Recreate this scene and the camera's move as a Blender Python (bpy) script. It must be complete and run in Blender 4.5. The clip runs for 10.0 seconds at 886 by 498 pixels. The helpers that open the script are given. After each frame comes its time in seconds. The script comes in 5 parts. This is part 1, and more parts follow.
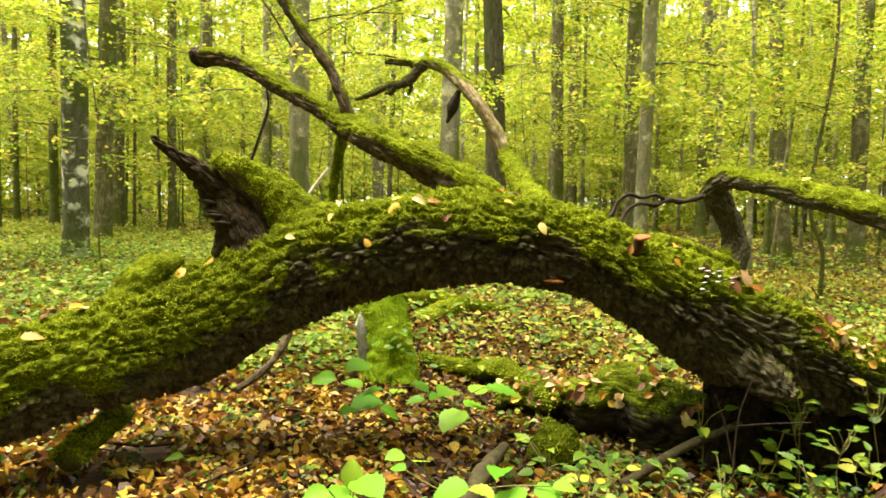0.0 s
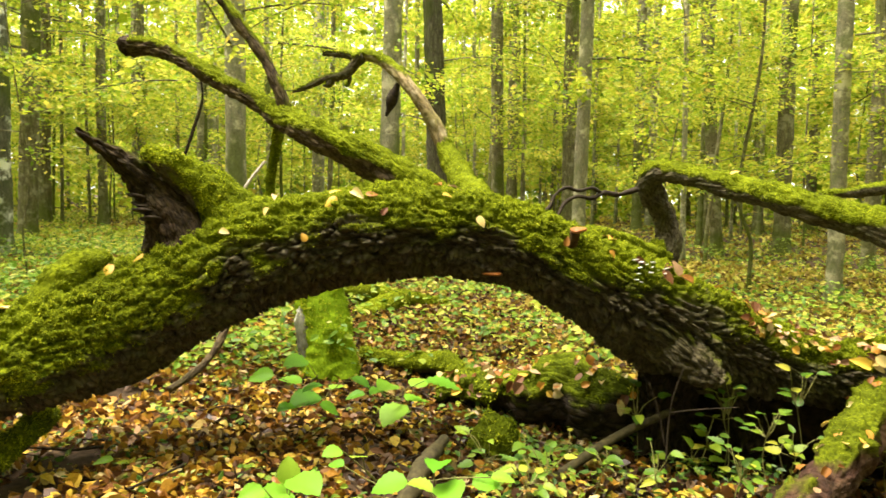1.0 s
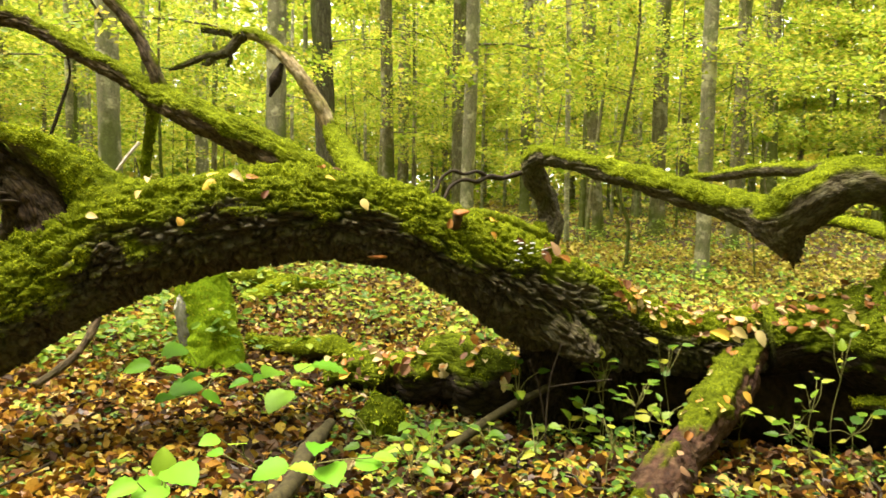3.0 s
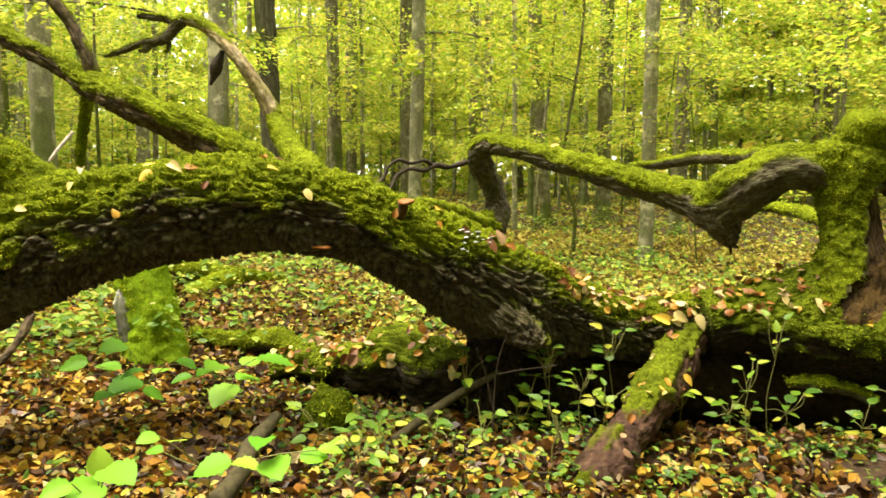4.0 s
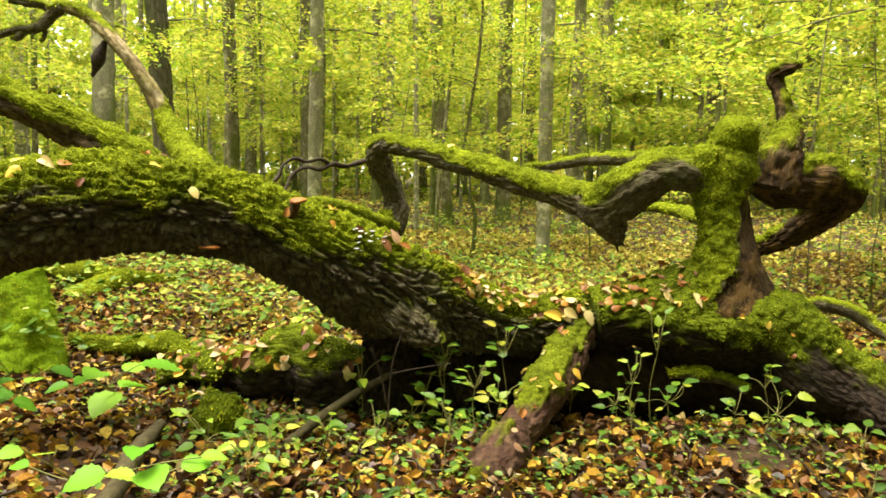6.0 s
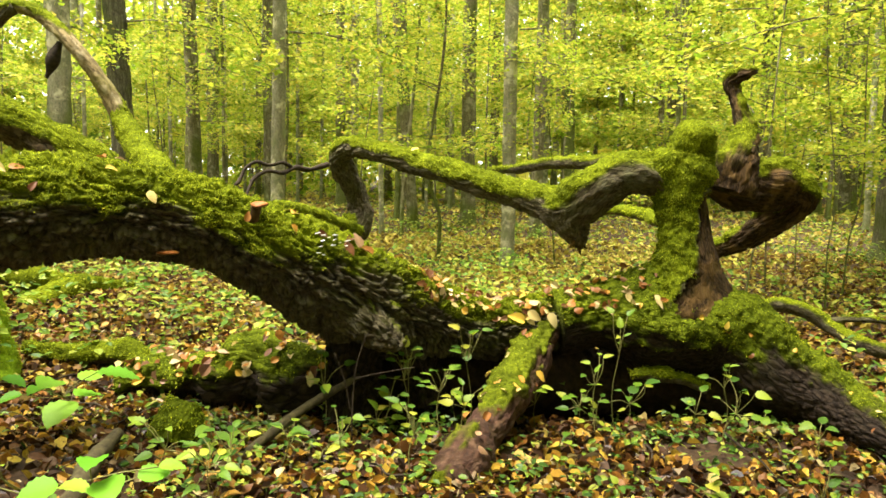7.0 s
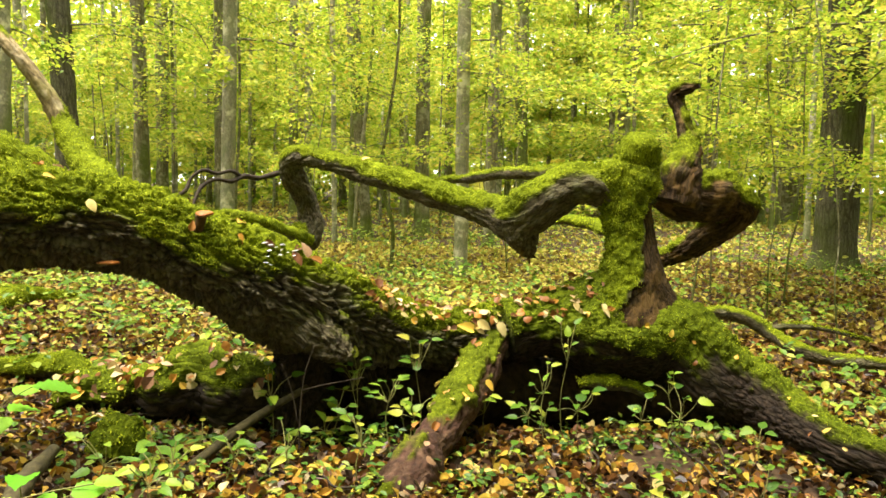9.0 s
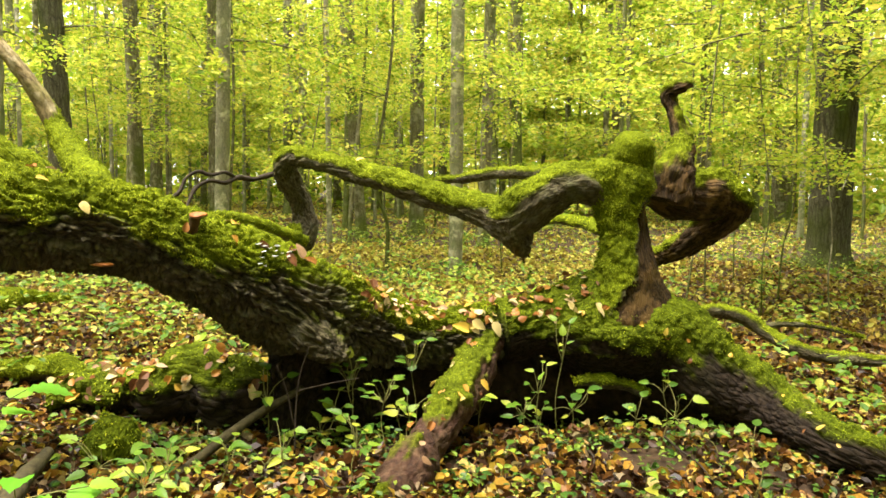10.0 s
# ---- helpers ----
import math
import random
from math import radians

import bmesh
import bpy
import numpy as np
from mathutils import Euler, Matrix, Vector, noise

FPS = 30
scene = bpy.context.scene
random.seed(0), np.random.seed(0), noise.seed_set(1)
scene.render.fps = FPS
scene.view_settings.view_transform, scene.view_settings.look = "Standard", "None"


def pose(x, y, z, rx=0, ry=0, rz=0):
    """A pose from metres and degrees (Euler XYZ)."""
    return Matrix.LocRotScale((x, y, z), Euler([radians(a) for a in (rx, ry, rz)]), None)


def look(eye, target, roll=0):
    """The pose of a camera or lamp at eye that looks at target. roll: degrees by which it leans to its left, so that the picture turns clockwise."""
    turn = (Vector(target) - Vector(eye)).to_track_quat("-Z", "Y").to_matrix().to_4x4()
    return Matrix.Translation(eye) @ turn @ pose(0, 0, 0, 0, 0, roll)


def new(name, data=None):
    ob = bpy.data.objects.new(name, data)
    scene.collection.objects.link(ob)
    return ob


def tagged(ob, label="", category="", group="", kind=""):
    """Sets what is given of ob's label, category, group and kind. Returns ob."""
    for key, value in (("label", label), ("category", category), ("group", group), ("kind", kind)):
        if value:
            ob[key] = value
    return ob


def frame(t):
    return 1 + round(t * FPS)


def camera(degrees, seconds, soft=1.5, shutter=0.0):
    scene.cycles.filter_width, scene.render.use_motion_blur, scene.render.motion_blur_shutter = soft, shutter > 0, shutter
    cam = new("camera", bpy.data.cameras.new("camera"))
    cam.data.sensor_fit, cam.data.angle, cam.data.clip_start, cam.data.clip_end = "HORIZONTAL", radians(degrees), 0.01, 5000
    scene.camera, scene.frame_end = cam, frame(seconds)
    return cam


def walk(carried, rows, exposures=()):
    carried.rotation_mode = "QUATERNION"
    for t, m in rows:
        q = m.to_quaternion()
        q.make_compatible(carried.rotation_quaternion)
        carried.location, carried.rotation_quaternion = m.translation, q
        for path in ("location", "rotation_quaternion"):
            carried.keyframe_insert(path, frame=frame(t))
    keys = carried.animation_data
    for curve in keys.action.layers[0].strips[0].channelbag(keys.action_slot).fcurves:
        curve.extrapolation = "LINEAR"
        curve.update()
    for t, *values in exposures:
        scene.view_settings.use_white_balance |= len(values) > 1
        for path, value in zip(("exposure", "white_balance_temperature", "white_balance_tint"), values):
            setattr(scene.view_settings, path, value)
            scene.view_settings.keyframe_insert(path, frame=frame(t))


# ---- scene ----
cam = camera(63.36, 10.0, soft=1.6, shutter=0.5)
EXPOSURE, SKY, SUN = 2.24, 0.08, 4.2
PATH = [
    (0, (0.0000, 0.0000, 1.1500), (0.0000, 1.9961, 1.0244), 1.20),
    (0.5, (0.0060, 0.0066, 1.1489), (0.0809, 2.0005, 1.0121), 1.15),
    (1, (0.0175, 0.0093, 1.1483), (0.1776, 1.9980, 1.0086), 1.03),
    (1.5, (0.0290, 0.0061, 1.1464), (0.2583, 1.9879, 1.0066), 1.00),
    (2, (0.0397, -0.0046, 1.1451), (0.3519, 1.9662, 1.0089), 1.49),
    (2.5, (0.0463, -0.0089, 1.1441), (0.4311, 1.9476, 0.9888), 1.40),
    (4, (0.0794, -0.0068, 1.1441), (0.6643, 1.8946, 0.9379), 0.71),
    (4.5, (0.0909, -0.0115, 1.1433), (0.7400, 1.8692, 0.9398), 0.87),
    (5, (0.1024, -0.0207, 1.1424), (0.8143, 1.8374, 0.9408), 0.96),
    (5.5, (0.1139, -0.0231, 1.1428), (0.8834, 1.8119, 0.9415), 1.08),
    (6, (0.1277, -0.0211, 1.1429), (0.9590, 1.7866, 0.9401), 1.19),
    (7.5, (0.1450, -0.0247, 1.1448), (1.0900, 1.7279, 0.9578), 1.13),
    (8, (0.1544, -0.0284, 1.1468), (1.1260, 1.7095, 0.9581), 1.18),
    (8.5, (0.1632, -0.0373, 1.1477), (1.1654, 1.6834, 0.9615), 1.26),
    (9, (0.1654, -0.0388, 1.1479), (1.1909, 1.6704, 0.9843), 1.46),
    (9.5, (0.1643, -0.0382, 1.1465), (1.1968, 1.6673, 0.9878), 1.55),
    (10, (0.1664, -0.0443, 1.1466), (1.2032, 1.6582, 0.9843), 1.14),
]
walk(cam, [(t, look(eye, target, roll)) for t, eye, target, roll in PATH], [(0.0, EXPOSURE, 7200, 13), (5.0, EXPOSURE, 7050, 13), (10.0, EXPOSURE + 0.08, 6750, 14)])
# ---- light ----
world = bpy.data.worlds.new("overcast_sky")
scene.world = world
world.use_nodes = True
wt = world.node_tree
sky = wt.nodes.new("ShaderNodeTexSky")
sky.sky_type = "NISHITA"
sky.sun_disc = False
sky.sun_elevation, sky.sun_rotation = radians(76), radians(281)
sky.air_density, sky.dust_density, sky.ozone_density = 1.0, 6.0, 0.3
cloud = wt.nodes.new("ShaderNodeMix")
cloud.data_type = "RGBA"
cloud.inputs[0].default_value = 0.75
cloud.inputs[7].default_value = (11.5, 12.0, 11.6, 1)
wt.links.new(sky.outputs[0], cloud.inputs[6])
wt.links.new(cloud.outputs[2], wt.nodes["Background"].inputs[0])
wt.nodes["Background"].inputs[1].default_value = SKY
sun = new("sun", bpy.data.lights.new("sun", "SUN"))
sun.data.energy, sun.data.angle, sun.data.color = SUN, radians(40), (1.0, 0.95, 0.86)
sun.matrix_basis = look((-4.6, 0.9, 19), (0, 0, 0))


# ---- noise on arrays ----
def lattice(ix, iy, iz, seed):
    h = ix.astype(np.uint32) * np.uint32(374761393) + iy.astype(np.uint32) * np.uint32(668265263)
    h = h + iz.astype(np.uint32) * np.uint32(2147483647) + np.uint32(seed * 97 + 13)
    h = (h ^ (h >> np.uint32(13))) * np.uint32(1274126177)
    h = (h ^ (h >> np.uint32(15))) * np.uint32(2246822519)
    return ((h ^ (h >> np.uint32(16))) & np.uint32(0xFFFF)).astype(np.float64) / 65535.0


def vnoise(p, seed=0):
    """Smooth value noise, 0 to 1, at the rows of p."""
    p = np.asarray(p, float) + 1000.0
    i = np.floor(p).astype(np.int64)
    f = p - i
    f = f * f * (3 - 2 * f)
    out = np.zeros(len(p))
    for a in (0, 1):
        wx = f[:, 0] if a else 1 - f[:, 0]
        for b in (0, 1):
            wy = f[:, 1] if b else 1 - f[:, 1]
            for c in (0, 1):
                wz = f[:, 2] if c else 1 - f[:, 2]
                out += wx * wy * wz * lattice(i[:, 0] + a, i[:, 1] + b, i[:, 2] + c, seed)
    return out


def fbm(p, octaves=3, seed=0):
    p = np.asarray(p, float)
    total, amp, norm = np.zeros(len(p)), 1.0, 0.0
    for k in range(octaves):
        total += amp * vnoise(p * 2.03 ** k, seed + k)
        norm += amp
        amp *= 0.5
    return total / norm


def cells(p, seed=0):
    """Distances from the rows of p to the nearest and the second nearest of scattered points, one to a unit cell."""
    p = np.asarray(p, np.float64) + 1000.0
    i = np.floor(p).astype(np.int64)
    f1, f2 = np.full(len(p), 9.0), np.full(len(p), 9.0)
    for a in (-1, 0, 1):
        for b in (-1, 0, 1):
            for c in (-1, 0, 1):
                x, y, z = i[:, 0] + a, i[:, 1] + b, i[:, 2] + c
                d = (x + lattice(x, y, z, seed) - p[:, 0]) ** 2 + (y + lattice(x, y, z, seed + 1) - p[:, 1]) ** 2 + (z + lattice(x, y, z, seed + 2) - p[:, 2]) ** 2
                f2 = np.minimum(f2, np.maximum(f1, d))
                f1 = np.minimum(f1, d)
    return np.sqrt(f1), np.sqrt(f2)


def smooth(lo, hi, x):
    t = np.clip((x - lo) / (hi - lo), 0, 1)
    return t * t * (3 - 2 * t)


def hollow(x, y):
    """The pit that the roots left when they tore out, under the trunk's foot and the root plate: 1 at its bottom."""
    x, y = np.asarray(x, float), np.asarray(y, float)
    off = y - np.interp(x, [1.3, 2.2, 3.0, 3.6], [3.42, 3.32, 3.12, 2.75])
    return np.exp(-(off / 0.27) ** 4) * smooth(1.15, 1.6, x) * (1 - smooth(3.35, 3.75, x))


def ground_z(x, y):
    """Height of the forest floor."""
    x, y = np.asarray(x, float), np.asarray(y, float)
    r = np.hypot(x, y)
    near = -0.03 - 0.045 * np.clip(x, -1.5, 4.5) * (1 - smooth(5, 11, r))
    far = 0.038 * np.clip(r - 5, 0, 12)
    p = np.stack([np.ravel(x), np.ravel(y), np.zeros(x.size)], 1)
    lumps = (fbm(p * 0.9, 3, 5) - 0.5).reshape(x.shape) * 0.16
    return near + far + lumps - 0.11 * hollow(x, y)


# ---- materials ----
def material(name):
    m = bpy.data.materials.new(name)
    m.use_nodes = True
    return m, m.node_tree, m.node_tree.nodes["Principled BSDF"]


def node(tree, kind, **inputs):
    n = tree.nodes.new(kind)
    for k, v in inputs.items():
        n.inputs[k].default_value = v
    return n


def ramp(tree, source, stops):
    r = tree.nodes.new("ShaderNodeValToRGB")
    while len(r.color_ramp.elements) < len(stops):
        r.color_ramp.elements.new(0.5)
    for e, (pos, col) in zip(r.color_ramp.elements, stops):
        e.position, e.color = pos, (*col, 1)
    tree.links.new(source, r.inputs[0])
    return r.outputs[0]


def noise_tex(tree, scale, detail=4, stretch=None, coords="Object"):
    n = node(tree, "ShaderNodeTexNoise", Scale=scale, Detail=detail, Roughness=0.6)
    c = tree.nodes.new("ShaderNodeTexCoord")
    if stretch:
        mp = tree.nodes.new("ShaderNodeMapping")
        mp.inputs["Scale"].default_value = stretch
        tree.links.new(c.outputs[coords], mp.inputs[0])
        tree.links.new(mp.outputs[0], n.inputs["Vector"])
    else:
        tree.links.new(c.outputs[coords], n.inputs["Vector"])
    return n.outputs[0]


def mix(tree, fac, a, b, blend="MIX"):
    m = tree.nodes.new("ShaderNodeMix")
    m.data_type, m.blend_type = "RGBA", blend
    for sock, v in ((m.inputs[0], fac), (m.inputs[6], a), (m.inputs[7], b)):
        if hasattr(v, "links"):
            tree.links.new(v, sock)
        else:
            sock.default_value = v if isinstance(v, (int, float)) else (*v, 1)
    return m.outputs[2]


def bump(tree, bsdf, height, strength, distance):
    b = node(tree, "ShaderNodeBump", Strength=strength, Distance=distance)
    tree.links.new(height, b.inputs["Height"])
    tree.links.new(b.outputs[0], bsdf.inputs["Normal"])


def mossy_bark(name, dark, light, moss_lo, moss_hi, lichen=0.0, plates=(27, 27, 8.5), depth=0.012, contrast=0.8, spot=None, blotch=3.2):
    """Furrowed bark along the limb's own grain, with moss where the mesh's moss layer lies thick."""
    m, t, b = material(name)
    g = t.nodes.new("ShaderNodeAttribute")
    g.attribute_name = "grain"
    warp = node(t, "ShaderNodeTexNoise", Scale=9.0, Detail=3.0)
    t.links.new(g.outputs["Vector"], warp.inputs["Vector"])
    bend = t.nodes.new("ShaderNodeVectorMath")
    bend.operation = "MULTIPLY_ADD"
    bend.inputs[1].default_value = (0.04, 0.04, 0.10)
    t.links.new(warp.outputs["Color"], bend.inputs[0])
    t.links.new(g.outputs["Vector"], bend.inputs[2])
    scaled = t.nodes.new("ShaderNodeVectorMath")
    scaled.operation = "MULTIPLY"
    scaled.inputs[1].default_value = plates
    t.links.new(bend.outputs[0], scaled.inputs[0])
    cells = t.nodes.new("ShaderNodeTexVoronoi")
    cells.feature = "DISTANCE_TO_EDGE"
    cells.inputs["Scale"].default_value = 1.0
    t.links.new(scaled.outputs[0], cells.inputs["Vector"])
    plate = ramp(t, cells.outputs["Distance"], [(0.0, (0, 0, 0)), (0.10, (0.5, 0.5, 0.5)), (0.32, (1, 1, 1))])
    flecks = t.nodes.new("ShaderNodeVectorMath")
    flecks.operation = "MULTIPLY"
    flecks.inputs[1].default_value = (60, 60, 30)
    t.links.new(g.outputs["Vector"], flecks.inputs[0])
    fine = node(t, "ShaderNodeTexNoise", Scale=1.0, Detail=6.0, Roughness=0.7)
    t.links.new(flecks.outputs[0], fine.inputs["Vector"])
    bark = ramp(t, fine.outputs[0], [(0.28, dark), (0.72, light)])
    bark = mix(t, ramp(t, noise_tex(t, 5.5, 3), [(0.45, (0, 0, 0)), (0.7, (0.7, 0.7, 0.7))]), bark, (0.5 * light[0], 0.62 * light[1], 0.35 * light[2]))
    bark = mix(t, contrast, bark, ramp(t, plate, [(0.0, (0.22, 0.2, 0.18)), (0.8, (1.25, 1.25, 1.25))]), "MULTIPLY")
    if lichen:
        spots = ramp(t, noise_tex(t, blotch, 6), [(0.52, (0, 0, 0)), (0.62, (lichen,) * 3)])
        bark = mix(t, spots, bark, spot or tuple(1.9 * c for c in light))
    green = ramp(t, noise_tex(t, 70, 5), [(0.3, moss_lo), (0.7, moss_hi)])
    green = mix(t, ramp(t, noise_tex(t, 6, 3), [(0.4, (0, 0, 0)), (0.7, (0.6, 0.6, 0.6))]), green, tuple(0.6 * c for c in moss_lo))
    a = t.nodes.new("ShaderNodeAttribute")
    a.attribute_name = "moss"
    t.links.new(mix(t, a.outputs["Fac"], bark, green), b.inputs["Base Color"])
    b.inputs["Roughness"].default_value = 0.85
    gloss = ramp(t, a.outputs["Fac"], [(0.0, (0.12, 0.12, 0.12)), (0.6, (0.02, 0.02, 0.02))])
    t.links.new(gloss, b.inputs["Specular IOR Level"])
    height = mix(t, 0.35, plate, fine.outputs["Color"])
    b1 = node(t, "ShaderNodeBump", Strength=1.0, Distance=depth)
    t.links.new(height, b1.inputs["Height"])
    b2 = node(t, "ShaderNodeBump", Strength=0.8, Distance=0.006)
    t.links.new(noise_tex(t, 120, 5), b2.inputs["Height"])
    t.links.new(b1.outputs[0], b2.inputs["Normal"])
    t.links.new(b2.outputs[0], b.inputs["Normal"])
    return m


def leafy(name, stops, through_light=0.45, rough=0.5, patches=0.0):
    """Thin leaves, each its own colour out of the ramp, that let light through."""
    m, t, b = material(name)
    g = t.nodes.new("ShaderNodeNewGeometry")
    info = t.nodes.new("ShaderNodeObjectInfo")
    add = t.nodes.new("ShaderNodeMath")
    add.operation = "ADD"
    t.links.new(g.outputs["Random Per Island"], add.inputs[0])
    t.links.new(info.outputs["Random"], add.inputs[1])
    wrap = t.nodes.new("ShaderNodeMath")
    wrap.operation = "FRACT"
    t.links.new(add.outputs[0], wrap.inputs[0])
    col = ramp(t, wrap.outputs[0], stops)
    mottle = ramp(t, noise_tex(t, 90, 3), [(0.3, (0.62, 0.6, 0.55)), (0.7, (1.1, 1.1, 1.1))])
    col = mix(t, 0.8, col, mottle, "MULTIPLY")
    if patches:
        col = mix(t, patches, col, ramp(t, noise_tex(t, 7, 3), [(0.35, (0.35, 0.38, 0.3)), (0.65, (1.25, 1.2, 1.0))]), "MULTIPLY")
    t.links.new(col, b.inputs["Base Color"])
    b.inputs["Roughness"].default_value = rough
    b.inputs["Specular IOR Level"].default_value = 0.16
    if through_light:
        tr = t.nodes.new("ShaderNodeBsdfTranslucent")
        t.links.new(col, tr.inputs[0])
        mx = t.nodes.new("ShaderNodeMixShader")
        mx.inputs[0].default_value = through_light
        t.links.new(b.outputs[0], mx.inputs[1])
        t.links.new(tr.outputs[0], mx.inputs[2])
        t.links.new(mx.outputs[0], t.nodes["Material Output"].inputs[0])
    return m


def plain(name, lo, hi, scale, rough=0.8, stretch=None, relief=0.004):
    m, t, b = material(name)
    n = noise_tex(t, scale, 5, stretch)
    col = ramp(t, n, [(0.3, lo), (0.7, hi)])
    col = mix(t, 0.5, col, ramp(t, noise_tex(t, scale * 0.13, 3), [(0.35, (0.6, 0.6, 0.6)), (0.65, (1.15, 1.15, 1.1))]), "MULTIPLY")
    t.links.new(col, b.inputs["Base Color"])
    b.inputs["Roughness"].default_value = rough
    b.inputs["Specular IOR Level"].default_value = 0.15
    bump(t, b, n, 0.6, relief)
    return m


MOSS_LO, MOSS_HI = (0.030, 0.046, 0.003), (0.17, 0.205, 0.009)
M_OAK = mossy_bark("oak_bark_with_moss", (0.010, 0.008, 0.005), (0.118, 0.098, 0.056), MOSS_LO, MOSS_HI, 0.2, (62, 62, 20), 0.005, 0.6, (0.17, 0.165, 0.125), 16.0)
M_BROWN = mossy_bark("brown_barkless_wood", (0.010, 0.006, 0.003), (0.066, 0.039, 0.016), MOSS_LO, MOSS_HI, 0.6, (58, 58, 3.0), 0.006, 0.8, (0.15, 0.09, 0.030), 8.0)
M_DARKWOOD = mossy_bark("dark_splintered_wood", (0.008, 0.005, 0.003), (0.055, 0.036, 0.019), MOSS_LO, MOSS_HI, 0.4, (60, 60, 4), 0.008, 0.8, (0.10, 0.07, 0.035), 9.0)
# Velvet moss painted brighter than elsewhere to stand for side light on the stump.
M_STUMP = mossy_bark("stump_bark_with_lit_velvet_moss", (0.03, 0.027, 0.02), (0.20, 0.19, 0.15), (0.085, 0.16, 0.008), (0.24, 0.36, 0.016), 0.3, (44, 44, 9), 0.004, 0.5)
# Bark and moss colours darkened to stand for shade around the torn roots.
M_SHADE_BARK = mossy_bark("dark_bark_with_painted_shade", (0.005, 0.0035, 0.0025), (0.033, 0.022, 0.013), (0.018, 0.030, 0.003), (0.12, 0.15, 0.008), 0.0, (40, 40, 9.0), 0.008, 0.7)
M_OLDTREE = mossy_bark("old_furrowed_bark", (0.022, 0.021, 0.012), (0.11, 0.10, 0.058), (0.03, 0.045, 0.008), (0.07, 0.09, 0.015), 0.0, (20, 20, 3.0), 0.01, 0.6)
M_TREE = mossy_bark("beech_bark", (0.10, 0.096, 0.062), (0.31, 0.29, 0.20), (0.05, 0.075, 0.012), (0.12, 0.15, 0.03), 0.7, (10, 10, 3), 0.002, 0.25, None, 6.5)
M_DARKTREE = mossy_bark("dark_hornbeam_bark", (0.05, 0.046, 0.024), (0.20, 0.18, 0.10), (0.045, 0.07, 0.01), (0.11, 0.14, 0.02), 0.6, (20, 20, 2.6), 0.006, 0.5, (0.30, 0.285, 0.19), 7.0)
M_LIMB = mossy_bark("dark_limb_bark", (0.012, 0.008, 0.005), (0.105, 0.074, 0.04), MOSS_LO, MOSS_HI, 0.32, (36, 36, 7), 0.009, 0.7, (0.21, 0.155, 0.08), 13.0)
M_BARE = mossy_bark("weathered_pale_limb", (0.07, 0.052, 0.024), (0.29, 0.225, 0.11), MOSS_LO, MOSS_HI, 0.6, (24, 24, 5), 0.004, 0.45, (0.38, 0.33, 0.20), 12.0)
M_ROOT = mossy_bark("reddish_root_bark", (0.012, 0.007, 0.005), (0.070, 0.033, 0.020), (0.022, 0.034, 0.003), (0.12, 0.145, 0.008), 0.4, (30, 30, 14), 0.004, 0.3, (0.13, 0.08, 0.045), 14.0)
M_LICHEN = mossy_bark("lichen_patched_bark", (0.05, 0.05, 0.035), (0.17, 0.17, 0.13), (0.05, 0.075, 0.012), (0.12, 0.15, 0.03), 1.0, (12, 12, 4), 0.003, 0.4, (0.72, 0.72, 0.66), 4.5)
M_TUFT = leafy("moss_fronds", [(0.0, (0.06, 0.095, 0.005)), (0.35, (0.21, 0.28, 0.012)), (0.75, (0.36, 0.435, 0.017)), (1.0, (0.48, 0.52, 0.026))], 0.25, 0.8, 0.75)
M_SOIL = plain("leaf_mould", (0.016, 0.010, 0.006), (0.062, 0.037, 0.018), 30, 0.95)
# Near-black earth for the bank that stands in for shade under the roots.
M_SHADE_EARTH = plain("shade_bank_earth", (0.009, 0.006, 0.004), (0.038, 0.024, 0.013), 24, 0.95, None, 0.012)
M_PATH = plain("trodden_path", (0.07, 0.055, 0.035), (0.15, 0.12, 0.075), 14, 0.95)
M_LITTER = leafy("dry_leaves", [
    (0.0, (0.012, 0.007, 0.004)), (0.3, (0.041, 0.019, 0.008)), (0.48, (0.095, 0.040, 0.011)), (0.62, (0.189, 0.082, 0.015)),
    (0.76, (0.310, 0.172, 0.024)), (0.88, (0.404, 0.301, 0.041)), (0.955, (0.327, 0.267, 0.138)), (1.0, (0.052, 0.024, 0.012))], 0.12, 0.38)
# Brighter leaf colours for the left of the floor.
M_BRIGHTLITTER = leafy("bright_fallen_leaves", [
    (0.0, (0.043, 0.021, 0.009)), (0.2, (0.112, 0.045, 0.013)), (0.45, (0.241, 0.107, 0.019)), (0.68, (0.378, 0.215, 0.030)),
    (0.86, (0.499, 0.361, 0.052)), (0.955, (0.413, 0.327, 0.163)), (1.0, (0.086, 0.039, 0.017))], 0.12, 0.42)
M_FARLITTER = leafy("brown_and_yellow_litter", [
    (0.0, (0.05, 0.026, 0.010)), (0.3, (0.13, 0.062, 0.018)), (0.58, (0.25, 0.145, 0.03)), (0.84, (0.42, 0.32, 0.065)), (1.0, (0.25, 0.26, 0.04))], 0.15, 0.5)
M_PALELITTER = leafy("pale_yellow_litter", [
    (0.0, (0.12, 0.08, 0.022)), (0.3, (0.26, 0.18, 0.035)), (0.55, (0.38, 0.30, 0.055)), (0.8, (0.50, 0.44, 0.09)), (1.0, (0.32, 0.36, 0.05))], 0.2, 0.5)
M_FARHERB = leafy("yellowing_undergrowth", [
    (0.0, (0.05, 0.11, 0.012)), (0.45, (0.15, 0.235, 0.02)), (0.8, (0.31, 0.38, 0.04)), (1.0, (0.48, 0.45, 0.09))], 0.4, 0.5)
